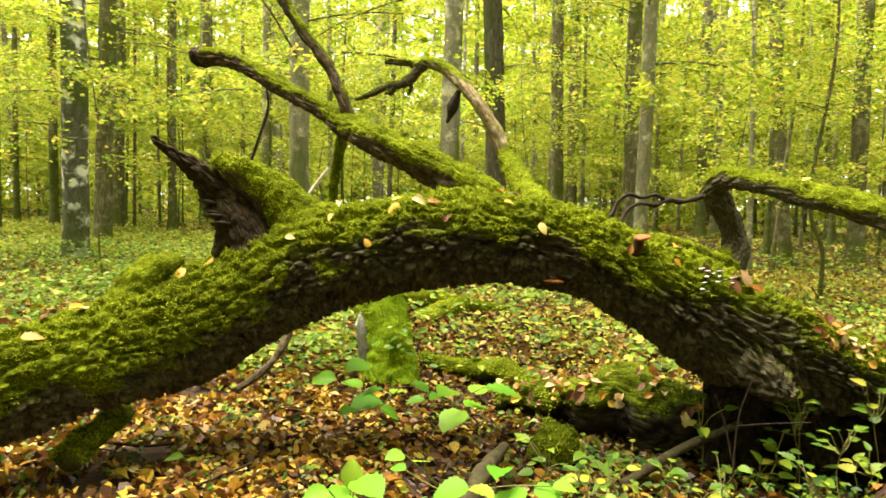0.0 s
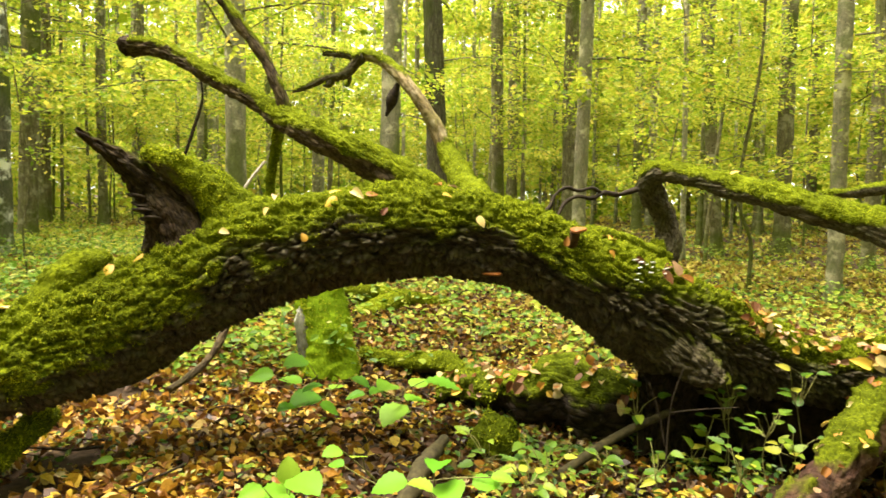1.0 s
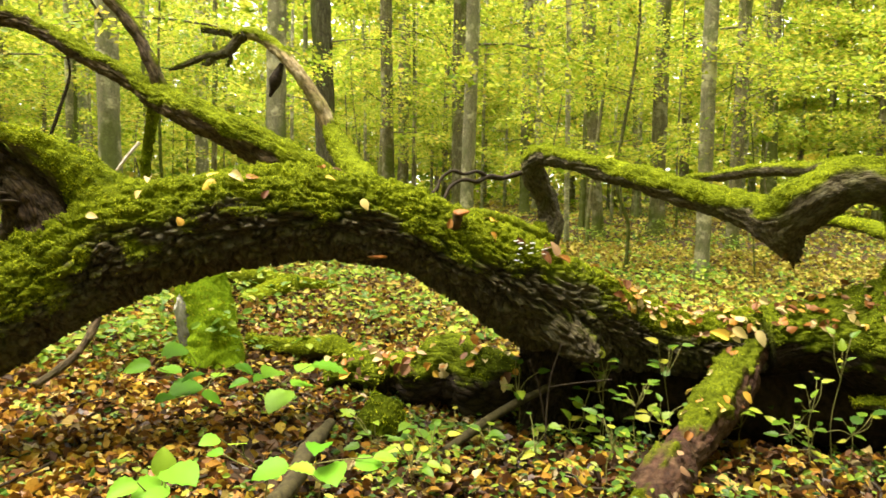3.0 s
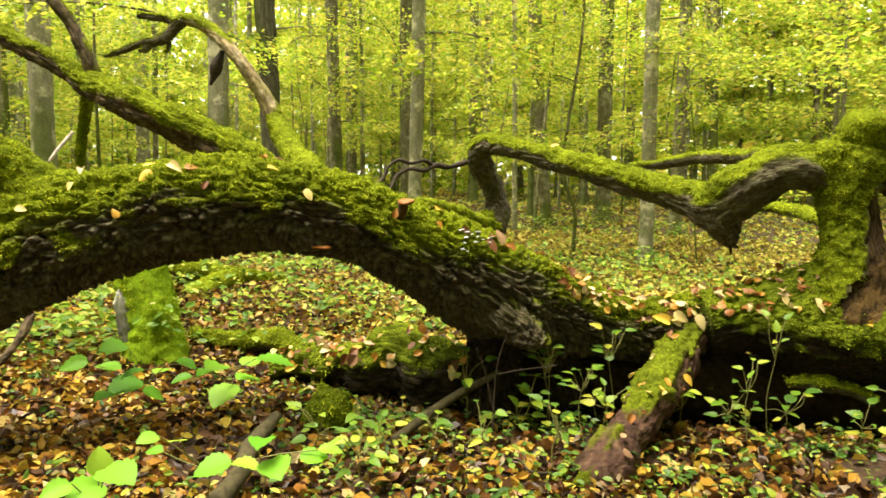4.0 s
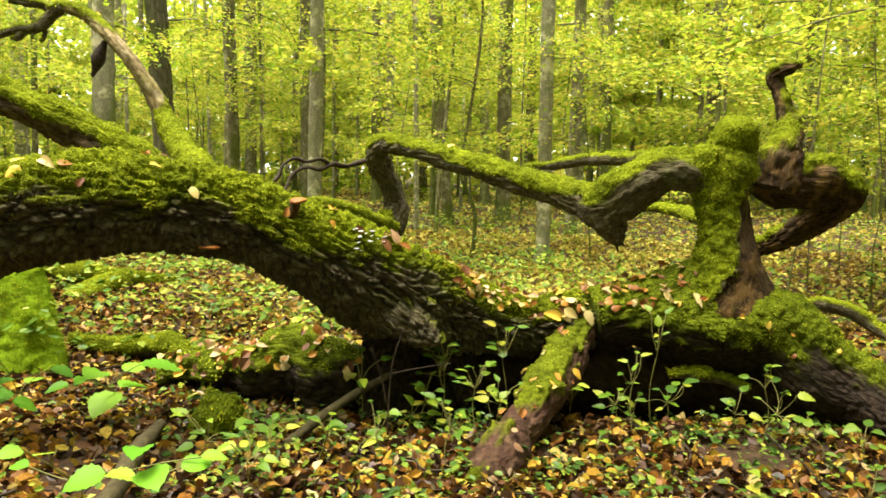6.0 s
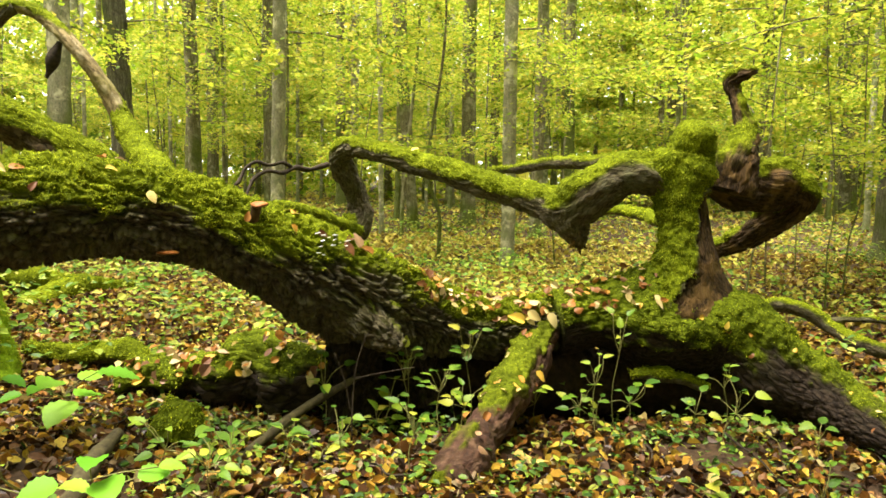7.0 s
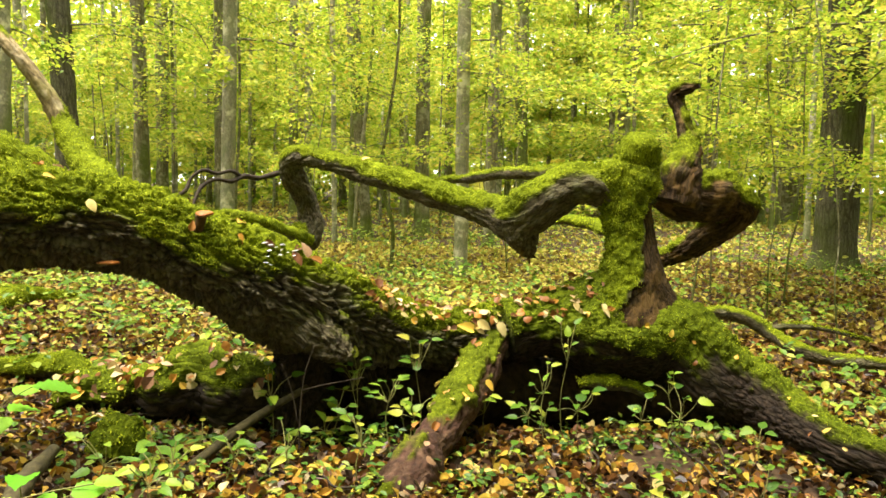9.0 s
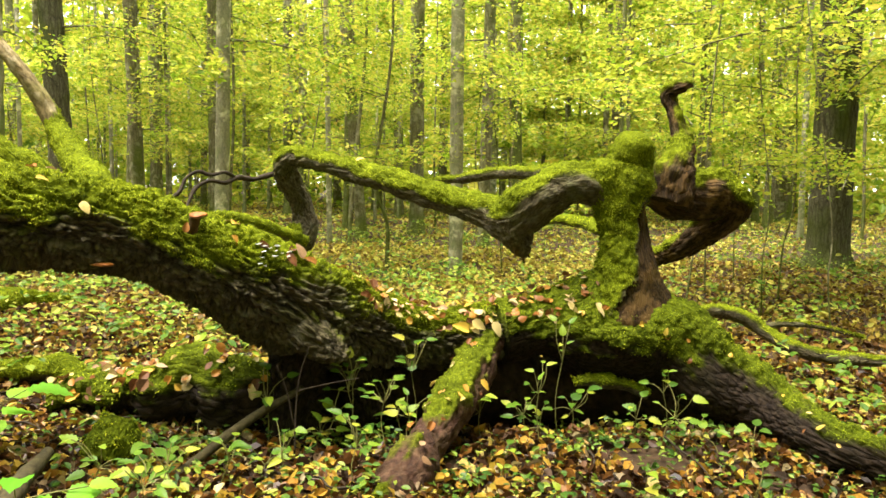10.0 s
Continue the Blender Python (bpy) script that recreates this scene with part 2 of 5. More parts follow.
M_LOGLEAF = leafy("fallen_yellow_leaves", [
    (0.0, (0.09, 0.035, 0.016)), (0.25, (0.20, 0.08, 0.018)), (0.45, (0.38, 0.18, 0.028)), (0.6, (0.52, 0.36, 0.05)), (0.78, (0.50, 0.42, 0.20)), (0.9, (0.34, 0.22, 0.12)), (1.0, (0.12, 0.05, 0.025))], 0.15, 0.45)
M_CANOPY = leafy("canopy_leaves", [
    (0.0, (0.11, 0.21, 0.014)), (0.3, (0.25, 0.36, 0.024)), (0.65, (0.39, 0.45, 0.04)), (0.9, (0.54, 0.52, 0.075)), (1.0, (0.54, 0.40, 0.065))], 0.55, 0.45)
M_GRASS = leafy("path_side_grass", [
    (0.0, (0.12, 0.20, 0.016)), (0.5, (0.26, 0.34, 0.025)), (0.85, (0.40, 0.42, 0.045)), (1.0, (0.48, 0.40, 0.08))], 0.4, 0.5)
M_HERB = leafy("herb_leaves", [
    (0.0, (0.038, 0.102, 0.011)), (0.45, (0.102, 0.204, 0.017)), (0.8, (0.221, 0.315, 0.025)), (1.0, (0.383, 0.374, 0.047))], 0.4, 0.42)
M_LOWHERB = leafy("low_herb_leaves", [
    (0.0, (0.028, 0.075, 0.012)), (0.45, (0.07, 0.15, 0.017)), (0.8, (0.17, 0.25, 0.025)), (1.0, (0.33, 0.33, 0.05))], 0.35, 0.4)
M_CLUMP = leafy("seedling_leaves", [
    (0.0, (0.054, 0.135, 0.013)), (0.45, (0.135, 0.252, 0.023)), (0.8, (0.279, 0.378, 0.041)), (1.0, (0.450, 0.423, 0.090))], 0.45, 0.4)
M_HAZEL = leafy("hazel_leaves", [(0.0, (0.11, 0.34, 0.02)), (0.6, (0.18, 0.44, 0.03)), (1.0, (0.34, 0.50, 0.05))], 0.5, 0.5)
M_STICK = plain("olive_stick_bark", (0.014, 0.012, 0.005), (0.06, 0.050, 0.020), 40, 0.85)
M_TWIG = plain("twig_bark", (0.010, 0.007, 0.004), (0.042, 0.031, 0.019), 40, 0.85)
M_DEADWOOD = plain("bare_weathered_wood", (0.014, 0.009, 0.004), (0.12, 0.068, 0.022), 45, 0.8, (1, 1, 0.10), 0.008)
M_PALEWOOD = plain("pale_barkless_wood", (0.30, 0.26, 0.2), (0.55, 0.5, 0.42), 30, 0.7)
M_STEM = plain("green_stems", (0.10, 0.12, 0.03), (0.2, 0.17, 0.06), 50, 0.6)
M_WHITE = plain("white_fungus", (0.6, 0.6, 0.55), (0.82, 0.82, 0.78), 60, 0.6)
M_CAP = plain("orange_brown_cap", (0.13, 0.042, 0.010), (0.30, 0.115, 0.026), 50, 0.5)


# ---- meshes ----
def mesh_of(name, verts, faces, mat, attr=None, flat=False, grain=None):
    """A mesh from arrays of vertices and of faces, all with the same number of corners."""
    me = bpy.data.meshes.new(name)
    verts, faces = np.asarray(verts, np.float32), np.asarray(faces, np.int32)
    k = faces.shape[1]
    me.vertices.add(len(verts))
    me.vertices.foreach_set("co", verts.ravel())
    me.loops.add(faces.size)
    me.loops.foreach_set("vertex_index", faces.ravel())
    me.polygons.add(len(faces))
    me.polygons.foreach_set("loop_start", np.arange(0, faces.size, k, dtype=np.int32))
    me.polygons.foreach_set("use_smooth", np.full(len(faces), not flat))
    me.update(calc_edges=True)
    if attr is not None:
        a = me.attributes.new("moss", "FLOAT", "POINT")
        a.data.foreach_set("value", np.asarray(attr, np.float32))
    if grain is not None:
        a = me.attributes.new("grain", "FLOAT_VECTOR", "POINT")
        a.data.foreach_set("vector", np.asarray(grain, np.float32).ravel())
    me.materials.append(mat)
    return me


def part(name, me, parent, label=""):
    ob = new(name, me)
    ob.parent = parent
    if label:
        ob["label"] = label
    return ob


def spine(points, n):
    """A smooth curve with its radius through (x, y, z, r) points: n rows at even steps."""
    p = np.array(points, float)
    q = np.vstack([2 * p[0] - p[1], p, 2 * p[-1] - p[-2]])
    rows = []
    for i in range(1, len(q) - 2):
        t = np.linspace(0, 1, 24, endpoint=False)[:, None]
        a, b, c, d = q[i - 1], q[i], q[i + 1], q[i + 2]
        rows.append(0.5 * (2 * b + (c - a) * t + (2 * a - 5 * b + 4 * c - d) * t ** 2 + (3 * b - a - 3 * c + d) * t ** 3))
    rows = np.vstack(rows + [p[-1:]])
    s = np.concatenate([[0], np.cumsum(np.linalg.norm(np.diff(rows[:, :3], axis=0), axis=1))])
    u = np.linspace(0, s[-1], n)
    out = np.stack([np.interp(u, s, rows[:, k]) for k in range(4)], 1)
    out[:, 3] = np.maximum(out[:, 3], 0.002)
    return out, u


def frames(c):
    """Tangents and two side vectors along a curve, without twist."""
    tan = np.gradient(c, axis=0)
    tan /= np.linalg.norm(tan, axis=1)[:, None] + 1e-12
    a = np.cross(tan[0], [0.3, 0.2, 1.0] if abs(tan[0, 2]) < 0.8 else [1.0, 0.1, 0])
    a /= np.linalg.norm(a)
    side = []
    for t in tan:
        a = a - t * (a @ t)
        a /= np.linalg.norm(a)
        side.append(a)
    side = np.array(side)
    return tan, side, np.cross(tan, side)


def tube(points, step=0.03, around=16, relief=0.0, ridge=0.0, lump=0.0, moss=-9.0, seed=0, ends=True, knots=0.0, with_height=False, mask=None):
    """A round limb along (x, y, z, r) points. relief: fine bark, ridge: long furrows, lump: uneven girth, moss: how far
    round from the top the moss reaches (-1 none, 1 all round), mask: where moss may grow at all. Returns vertices, quads, the moss layer and normals."""
    length = sum(math.dist(a[:3], b[:3]) for a, b in zip(points, points[1:]))
    n = max(4, int(length / step))
    c, u = spine(points, n)
    tan, e1, e2 = frames(c[:, :3])
    th = np.linspace(0, 2 * math.pi, around, endpoint=False)
    rad = e1[:, None] * np.cos(th)[None, :, None] + e2[:, None] * np.sin(th)[None, :, None]
    r = np.repeat(c[:, 3:4], around, 1)
    base = (c[:, None, :3] + rad * r[..., None]).reshape(-1, 3)
    up = rad.reshape(-1, 3)[:, 2]
    cross = np.stack([np.tile(np.cos(th), n) * r.ravel(), np.tile(np.sin(th), n) * r.ravel(), np.repeat(u, around)], 1)
    off = np.zeros(len(base))
    if lump:
        off += lump * r.ravel() * (fbm(base * (0.55 / max(0.05, float(c[:, 3].mean()))), 2, seed) - 0.5) * 2
    m = np.zeros(len(base))
    if np.max(moss) > -5:
        lie = np.repeat(np.interp(np.linspace(0, 1, n), np.linspace(0, 1, len(np.atleast_1d(moss))), np.atleast_1d(moss)), around)
        m = smooth(-0.16, 0.16, up + lie + 0.9 * (fbm(base * 4.0, 2, seed + 3) - 0.5) + 0.8 * (fbm(cross * [30, 30, 11], 2, seed + 4) - 0.5))
    if mask is not None:
        m = m * mask(base, rad.reshape(-1, 3))
    if ridge:
        warp = (fbm(cross * [11, 11, 6], 2, seed + 7) - 0.5)[:, None] * [0.5, 0.5, 1.2]
        d1, d2 = cells(cross * [26, 26, 6.5] + warp * 2, seed + 8)
        e1, e2 = cells(cross * [62, 62, 24] + warp * 3, seed + 9)
        crack = 1 - smooth(0.02, 0.26, d2 - d1)
        split = 1 - smooth(0.02, 0.30, e2 - e1)
        off += ridge * (0.4 + 0.45 * (vnoise(cross * [26, 26, 7], seed + 14) - 0.5) - np.maximum(crack, 0.4 * split)) * (1 - 0.35 * m)
    if relief:
        off += relief * (fbm(base * 60, 3, seed + 11) - 0.5) * 1.4
        small, big = cells(base * 38, seed + 12)[0], cells(base * 15 + 0.3 * vnoise(base * 30, seed)[:, None], seed + 13)[0]
        off += m * relief * (0.9 + 2.4 * (0.62 - small) + 3.4 * (0.62 - big) + 1.4 * (fbm(base * 7, 2, seed + 15) - 0.5))
    if knots:
        off += knots * smooth(0.66, 0.85, vnoise(base * 5.0, seed + 21))
    v = base + rad.reshape(-1, 3) * off[:, None]
    high = smooth(*(np.percentile(off, (25, 70)) + [0, 1e-6]), off)
    i = np.arange(n - 1)[:, None] * around
    j = np.arange(around)[None, :]
    k = (j + 1) % around
    f = np.stack([i + j, i + k, i + around + k, i + around + j], -1).reshape(-1, 4)
    if ends:
        for row, flip in ((0, True), (n - 1, False)):
            ring = np.arange(around) + row * around
            h = around // 2
            caps = [[ring[q], ring[q + 1], ring[around - 2 - q], ring[around - 1 - q]] for q in range(h - 1)]
            f = np.vstack([f, [cc[::-1] if flip else cc for cc in caps]])
    if with_height:
        return v, f, m, rad.reshape(-1, 3), high, cross
    return v, f, m, rad.reshape(-1, 3)


def limb(name, points, parent, mat, label="", tufts=0, tuft_size=0.010, **kw):
    """One limb of the fallen tree as a part, with its moss fronds under it."""
    v, f, m, nrm, high, grain = tube(points, with_height=True, **kw)
    ob = part(name, mesh_of(name, v, f, mat, m, grain=grain), parent, label)
    if tufts:
        part("moss", moss_mesh(v, nrm, m * (0.2 + high), int(tufts * 1.5), tuft_size, kw.get("seed", 0)), ob, "shaggy green moss fronds")["kind"] = "stuff"
    return ob


def moss_mesh(v, nrm, m, count, size, seed):
    """Small drooping fronds on the mossy side of a limb."""
    g = np.random.default_rng(seed + 100)
    w = m ** 1.5 * (0.5 + smooth(0.3, 0.6, fbm(v * 16, 2, seed + 31))) + 1e-9
    k = g.choice(len(v), count, p=w / w.sum())
    p = v[k] + g.normal(0, 0.004, (count, 3)) - nrm[k] * 0.004
    d = nrm[k] * g.uniform(0.3, 1.0, (count, 1)) + g.normal(0, 0.6, (count, 3))
    d /= np.linalg.norm(d, axis=1)[:, None]
    s = np.cross(d, nrm[k] + g.normal(0, 0.4, (count, 3)))
    s /= np.linalg.norm(s, axis=1)[:, None] + 1e-9
    ln = size * g.uniform(0.45, 1.2, (count, 1))
    wd = ln * g.uniform(0.14, 0.26, (count, 1))
    tip = p + d * ln + np.array([0, 0, -0.15]) * ln
    mid = p + d * ln * 0.55
    verts = np.stack([p, mid + s * wd, tip, mid - s * wd], 1).reshape(-1, 3)
    i = np.arange(count)[:, None] * 4
    faces = i + [0, 1, 2, 3]
    return mesh_of("moss", verts, faces, M_TUFT, flat=True)


def leaf_batch(name, p, axis, nrm, size, mat, width=0.62, fold=0.25, curl=0.15, lobes=False):
    """Many leaves in one mesh: place, the way to the tip, the upper side and the length of each."""
    n = len(p)
    axis = axis / (np.linalg.norm(axis, axis=1)[:, None] + 1e-9)
    s = np.cross(axis, nrm)
    s /= np.linalg.norm(s, axis=1)[:, None] + 1e-9
    up = np.cross(s, axis)
    L = np.asarray(size).reshape(-1, 1) * np.ones((n, 1))
    wd = L * width * 0.5
    fold = np.asarray(fold).reshape(-1, 1)
    curl = np.asarray(curl).reshape(-1, 1)
    base, tip = p - axis * L * 0.5, p + axis * L * 0.5 - up * L * curl
    l1, r1 = p - axis * L * 0.22 + s * wd * 0.85 + up * wd * fold, p - axis * L * 0.22 - s * wd * 0.85 + up * wd * fold
    l2, r2 = p + axis * L * 0.16 + s * wd + up * wd * fold - up * L * curl * 0.25, p + axis * L * 0.16 - s * wd + up * wd * fold - up * L * curl * 0.25
    verts = np.stack([base, l1, l2, tip, r2, r1], 1).reshape(-1, 3)
    i = np.arange(n)[:, None] * 6
    faces = np.concatenate([i + [0, 3, 2, 1], i + [0, 5, 4, 3]])
    return mesh_of(name, verts, faces, mat, flat=True)


def quad_leaves(name, p, axis, nrm, size, mat, width=0.62):
    """Far leaves: one bent diamond each."""
    axis = axis / (np.linalg.norm(axis, axis=1)[:, None] + 1e-9)
    s = np.cross(axis, nrm)
    s /= np.linalg.norm(s, axis=1)[:, None] + 1e-9
    L = np.asarray(size).reshape(-1, 1)
    verts = np.stack([p - axis * L * 0.5, p + s * L * width * 0.5, p + axis * L * 0.5 - nrm * L * 0.12, p - s * L * width * 0.5], 1).reshape(-1, 3)
    faces = np.arange(len(p))[:, None] * 4 + [0, 3, 2, 1]
    return mesh_of(name, verts, faces, mat, flat=True)


def thing(name, label, category, group="", at=(0, 0, 0)):
    ob = tagged(new(name), label, category, group)
    ob.location = at
    return ob


# ---- forest floor ----
def floor_sheet():
    ring = np.concatenate([np.linspace(0.05, 9, 150), np.geomspace(9.2, 600, 70)])
    th = np.linspace(0, 2 * math.pi, 260, endpoint=False)
    x = ring[:, None] * np.sin(th)
    y = ring[:, None] * np.cos(th)
    z = ground_z(x, y)
    z += (fbm(np.stack([x.ravel(), y.ravel(), 0 * x.ravel()], 1) * 7, 3, 40).reshape(x.shape) - 0.5) * 0.05 * (ring[:, None] < 14)
    v = np.stack([x, y, z], -1).reshape(-1, 3)
    n = len(th)
    i = np.arange(len(ring) - 1)[:, None] * n
    j = np.arange(n)[None]
    k = (j + 1) % n
    f = np.stack([i + j, i + n + j, i + n + k, i + k], -1).reshape(-1, 4)
    return mesh_of("ground", v, f, M_SOIL)


ground = tagged(new("ground", floor_sheet()), "dark forest floor of soil and leaf mould", "ground", kind="structure")


def polar(g, n, lo, hi, a0=-52, a1=88, power=1.0):
    """Random places on the floor by distance and bearing (degrees right of the first view)."""
    r = lo + (hi - lo) * g.random(n) ** power
    a = np.radians(g.uniform(a0, a1, n))
    return r * np.sin(a), r * np.cos(a)


def litter(name, n, lo, hi, size, seed, power, lift, label, mat, a0=-52, a1=88):
    g = np.random.default_rng(seed)
    x, y = polar(g, n, lo, hi, a0, a1, power)
    lies = hollow(x, y) < g.uniform(0.02, 0.5, n)
    if lo < 2:
        lies &= fbm(np.stack([x, y, 0 * x], 1) * 2.2, 3, seed) > g.uniform(0.22, 0.58, n)
    x, y = x[lies], y[lies]
    n = len(x)
    z = ground_z(x, y) + g.uniform(0, lift, n)
    nrm = g.normal(0, 0.55, (n, 3)) + [0, 0, 1]
    axis = g.normal(0, 1, (n, 3)) * [1, 1, 0.25]
    axis -= nrm * ((axis * nrm).sum(1) / (nrm * nrm).sum(1))[:, None]
    me = leaf_batch(name, np.stack([x, y, z + 0.012], 1), axis, nrm, size * g.uniform(0.45, 1.35, n), mat,
                    g.uniform(0.45, 0.85, (n, 1)), g.uniform(-0.5, 1.3, n), g.uniform(-0.4, 0.9, n))
    return tagged(new(name, me), label, "leaf litter", kind="stuff")


litter("leaf_litter", 72000, 1.4, 7.0, 0.056, 1, 0.75, 0.035, "fallen dark brown, orange and yellow leaves covering the forest floor", M_LITTER, -14, 88)
litter("leaf_litter", 38000, 1.4, 8.0, 0.058, 11, 0.75, 0.035, "brighter fallen yellow and orange leaves covering the left of the forest floor", M_BRIGHTLITTER, -52, -3)
litter("leaf_litter", 5000, 0.2, 1.6, 0.056, 19, 0.6, 0.03, "fallen brown and yellow leaves close by", M_LITTER, -60, 95)
litter("leaf_litter", 26000, 4.4, 11.5, 0.058, 7, 0.85, 0.035, "yellow and brown fallen leaves past the log", M_FARLITTER, -52, 16)
litter("leaf_litter", 14000, 4.4, 11.5, 0.058, 12, 0.85, 0.035, "pale yellow fallen leaves past the log", M_PALELITTER, 13, 50)
litter("leaf_litter", 14000, 4.4, 11.5, 0.058, 17, 0.85, 0.035, "brown fallen leaves among the young trees", M_FARLITTER, 46, 88)
litter("leaf_litter", 56000, 6.5, 34.0, 0.085, 2, 0.8, 0.03, "far carpet of fallen yellow and brown leaves", M_PALELITTER)


def back_litter():
    g = np.random.default_rng(6)
    n = 36000
    a, r = np.radians(g.uniform(86, 310, n)), 0.4 + 14 * g.random(n) ** 0.6
    x, y = r * np.sin(a), r * np.cos(a)
    me = quad_leaves("leaf_litter", np.stack([x, y, ground_z(x, y) + 0.03], 1), g.normal(0, 1, (n, 3)) * [1, 1, 0.2], g.normal(0, 0.3, (n, 3)) + [0, 0, 1],
                     g.uniform(0.07, 0.14, n), M_LITTER)
    return tagged(new("leaf_litter", me), "fallen brown and yellow leaves on the floor", "leaf litter", kind="stuff")


back_litter()


def herbs(name, n, lo, hi, size, seed, power, low, high, label, patch, mat, a0=-52, a1=88):
    g = np.random.default_rng(seed)
    x, y = polar(g, n * 3, lo, hi, a0, a1, power)
    keep = fbm(np.stack([x, y, 0 * x], 1) * patch, 2, seed) > g.uniform(0.30, 0.60, len(x))
    x, y = x[keep][:n], y[keep][:n]
    n = len(x)
    z = ground_z(x, y) + low + (high - low) * g.random(n) ** 1.7
    nrm = g.normal(0, 0.38, (n, 3)) + [0, 0, 1]
    axis = g.normal(0, 1, (n, 3)) * [1, 1, 0.35]
    p = np.stack([x, y, z], 1)
    if lo < 4:
        me = leaf_batch(name, p, axis, nrm, size * g.uniform(0.5, 1.3, n), mat, 0.6, 0.2, g.uniform(0, 0.3, n))
    else:
        me = quad_leaves(name, p, axis, nrm, size * g.uniform(0.5, 1.3, n), mat)
    return tagged(new(name, me), label, "ground cover", kind="stuff")


herbs("ground_cover", 12000, 1.6, 6.5, 0.036, 3, 0.8, 0.02, 0.09, "small green woodland herbs growing through the leaves", 1.6, M_LOWHERB)
herbs("ground_cover", 26000, 4.4, 14.0, 0.042, 4, 0.8, 0.02, 0.22, "green and yellowing seedlings and herbs on the floor", 0.9, M_FARHERB)
herbs("ground_cover", 44000, 9.0, 40.0, 0.080, 5, 0.8, 0.02, 0.16, "distant low green undergrowth", 0.5, M_FARHERB)

herbs("ground_cover", 14000, 4.6, 13.0, 0.06, 8, 0.8, 0.03, 0.22, "dark green ivy-like carpet beside the path", 0.8, M_HERB, -48, -6)



herbs("grass", 22000, 12.0, 26.0, 0.09, 18, 0.9, 0.01, 0.10, "bright yellow-green grass beside the path", 0.35, M_GRASS, -50, -13)


def seedling_clumps(n, lo, hi, seed, low=0.08, high=0.42, ring_to=0.15, leaf=(0.035, 0.08), mat=M_CLUMP):
    """Low leafy seedlings past the log, a whorl or two of leaves each."""
    g = np.random.default_rng(seed)
    x, y = polar(g, n * 2, lo, hi, power=0.85)
    ok = fbm(np.stack([x, y, 0 * x], 1) * 0.7, 2, seed) > g.uniform(0.3, 0.6, len(x))
    x, y = x[ok][:n], y[ok][:n]
    n, k = len(x), 9
    h = g.uniform(low, high, (n, 1)) * g.uniform(0.75, 1.1, (n, k))
    a = g.uniform(0, 2 * math.pi, (n, k))
    ring = g.uniform(0.02, ring_to, (n, k))
    p = np.stack([x[:, None] + ring * np.cos(a), y[:, None] + ring * np.sin(a), ground_z(x, y)[:, None] + h], -1).reshape(-1, 3)
    axis = np.stack([np.cos(a), np.sin(a), g.normal(-0.1, 0.25, (n, k))], -1).reshape(-1, 3)
    nrm = g.normal(0, 0.3, (n * k, 3)) + [0, -0.25, 1]
    me = leaf_batch("ground_cover", p, axis, nrm, g.uniform(*leaf, n * k), mat, 0.62, 0.2, 0.15)
    return tagged(new("ground_cover", me), "light green leafy seedlings standing in the litter", "ground cover", kind="stuff")


seedling_clumps(900, 4.6, 13.5, 14)
seedling_clumps(560, 4.2, 8.5, 15)
seedling_clumps(150, 1.9, 4.4, 16, 0.03, 0.12, 0.08, (0.022, 0.052), M_LOWHERB)

# ---- the fallen tree ----
ARCH = [
    (-1.89, 2.52, 0.34, 0.192), (-1.76, 2.62, 0.39, 0.192), (-1.59, 2.78, 0.43, 0.191), (-1.42, 2.96, 0.48, 0.206),
    (-1.20, 3.14, 0.55, 0.221), (-0.98, 3.24, 0.65, 0.223), (-0.74, 3.32, 0.78, 0.237), (-0.59, 3.34, 0.86, 0.241),
    (-0.35, 3.35, 0.92, 0.229), (-0.09, 3.34, 0.97, 0.208), (0.17, 3.33, 1.00, 0.197), (0.43, 3.32, 0.98, 0.187),
    (0.70, 3.32, 0.91, 0.185), (0.91, 3.30, 0.81, 0.195), (1.09, 3.30, 0.73, 0.209), (1.29, 3.29, 0.63, 0.229),
    (1.51, 3.33, 0.52, 0.240), (1.78, 3.36, 0.41, 0.205), (2.04, 3.34, 0.35, 0.155), (2.26, 3.31, 0.33, 0.142),
    (2.60, 3.26, 0.36, 0.155)]
FOOT = [
    (1.41, 3.35, 0.55, 0.173), (1.42, 3.34, 0.40, 0.168), (1.39, 3.36, 0.25, 0.141), (1.37, 3.36, 0.14, 0.130),
    (1.35, 3.34, -0.00, 0.154), (1.34, 3.33, -0.12, 0.179)]
FOOT2 = [
    (1.66, 3.35, 0.42, 0.149), (1.71, 3.36, 0.23, 0.127), (1.76, 3.35, 0.08, 0.111), (1.77, 3.30, -0.06, 0.111)]
KNOB = [
    (1.26, 3.24, 0.57, 0.110), (1.37, 3.13, 0.48, 0.103), (1.46, 3.06, 0.40, 0.070), (1.51, 3.00, 0.36, 0.022)]
MOUND = [
    (2.52, 3.21, 0.34, 0.177), (2.76, 3.16, 0.38, 0.190), (3.02, 3.07, 0.37, 0.265), (3.26, 2.94, 0.36, 0.300),
    (3.45, 2.79, 0.31, 0.262), (3.57, 2.60, 0.14, 0.212), (3.67, 2.39, 0.03, 0.165), (3.68, 2.16, -0.04, 0.140),
    (3.56, 1.85, -0.05, 0.110), (3.64, 1.63, -0.10, 0.095), (3.80, 1.46, -0.18, 0.070)]
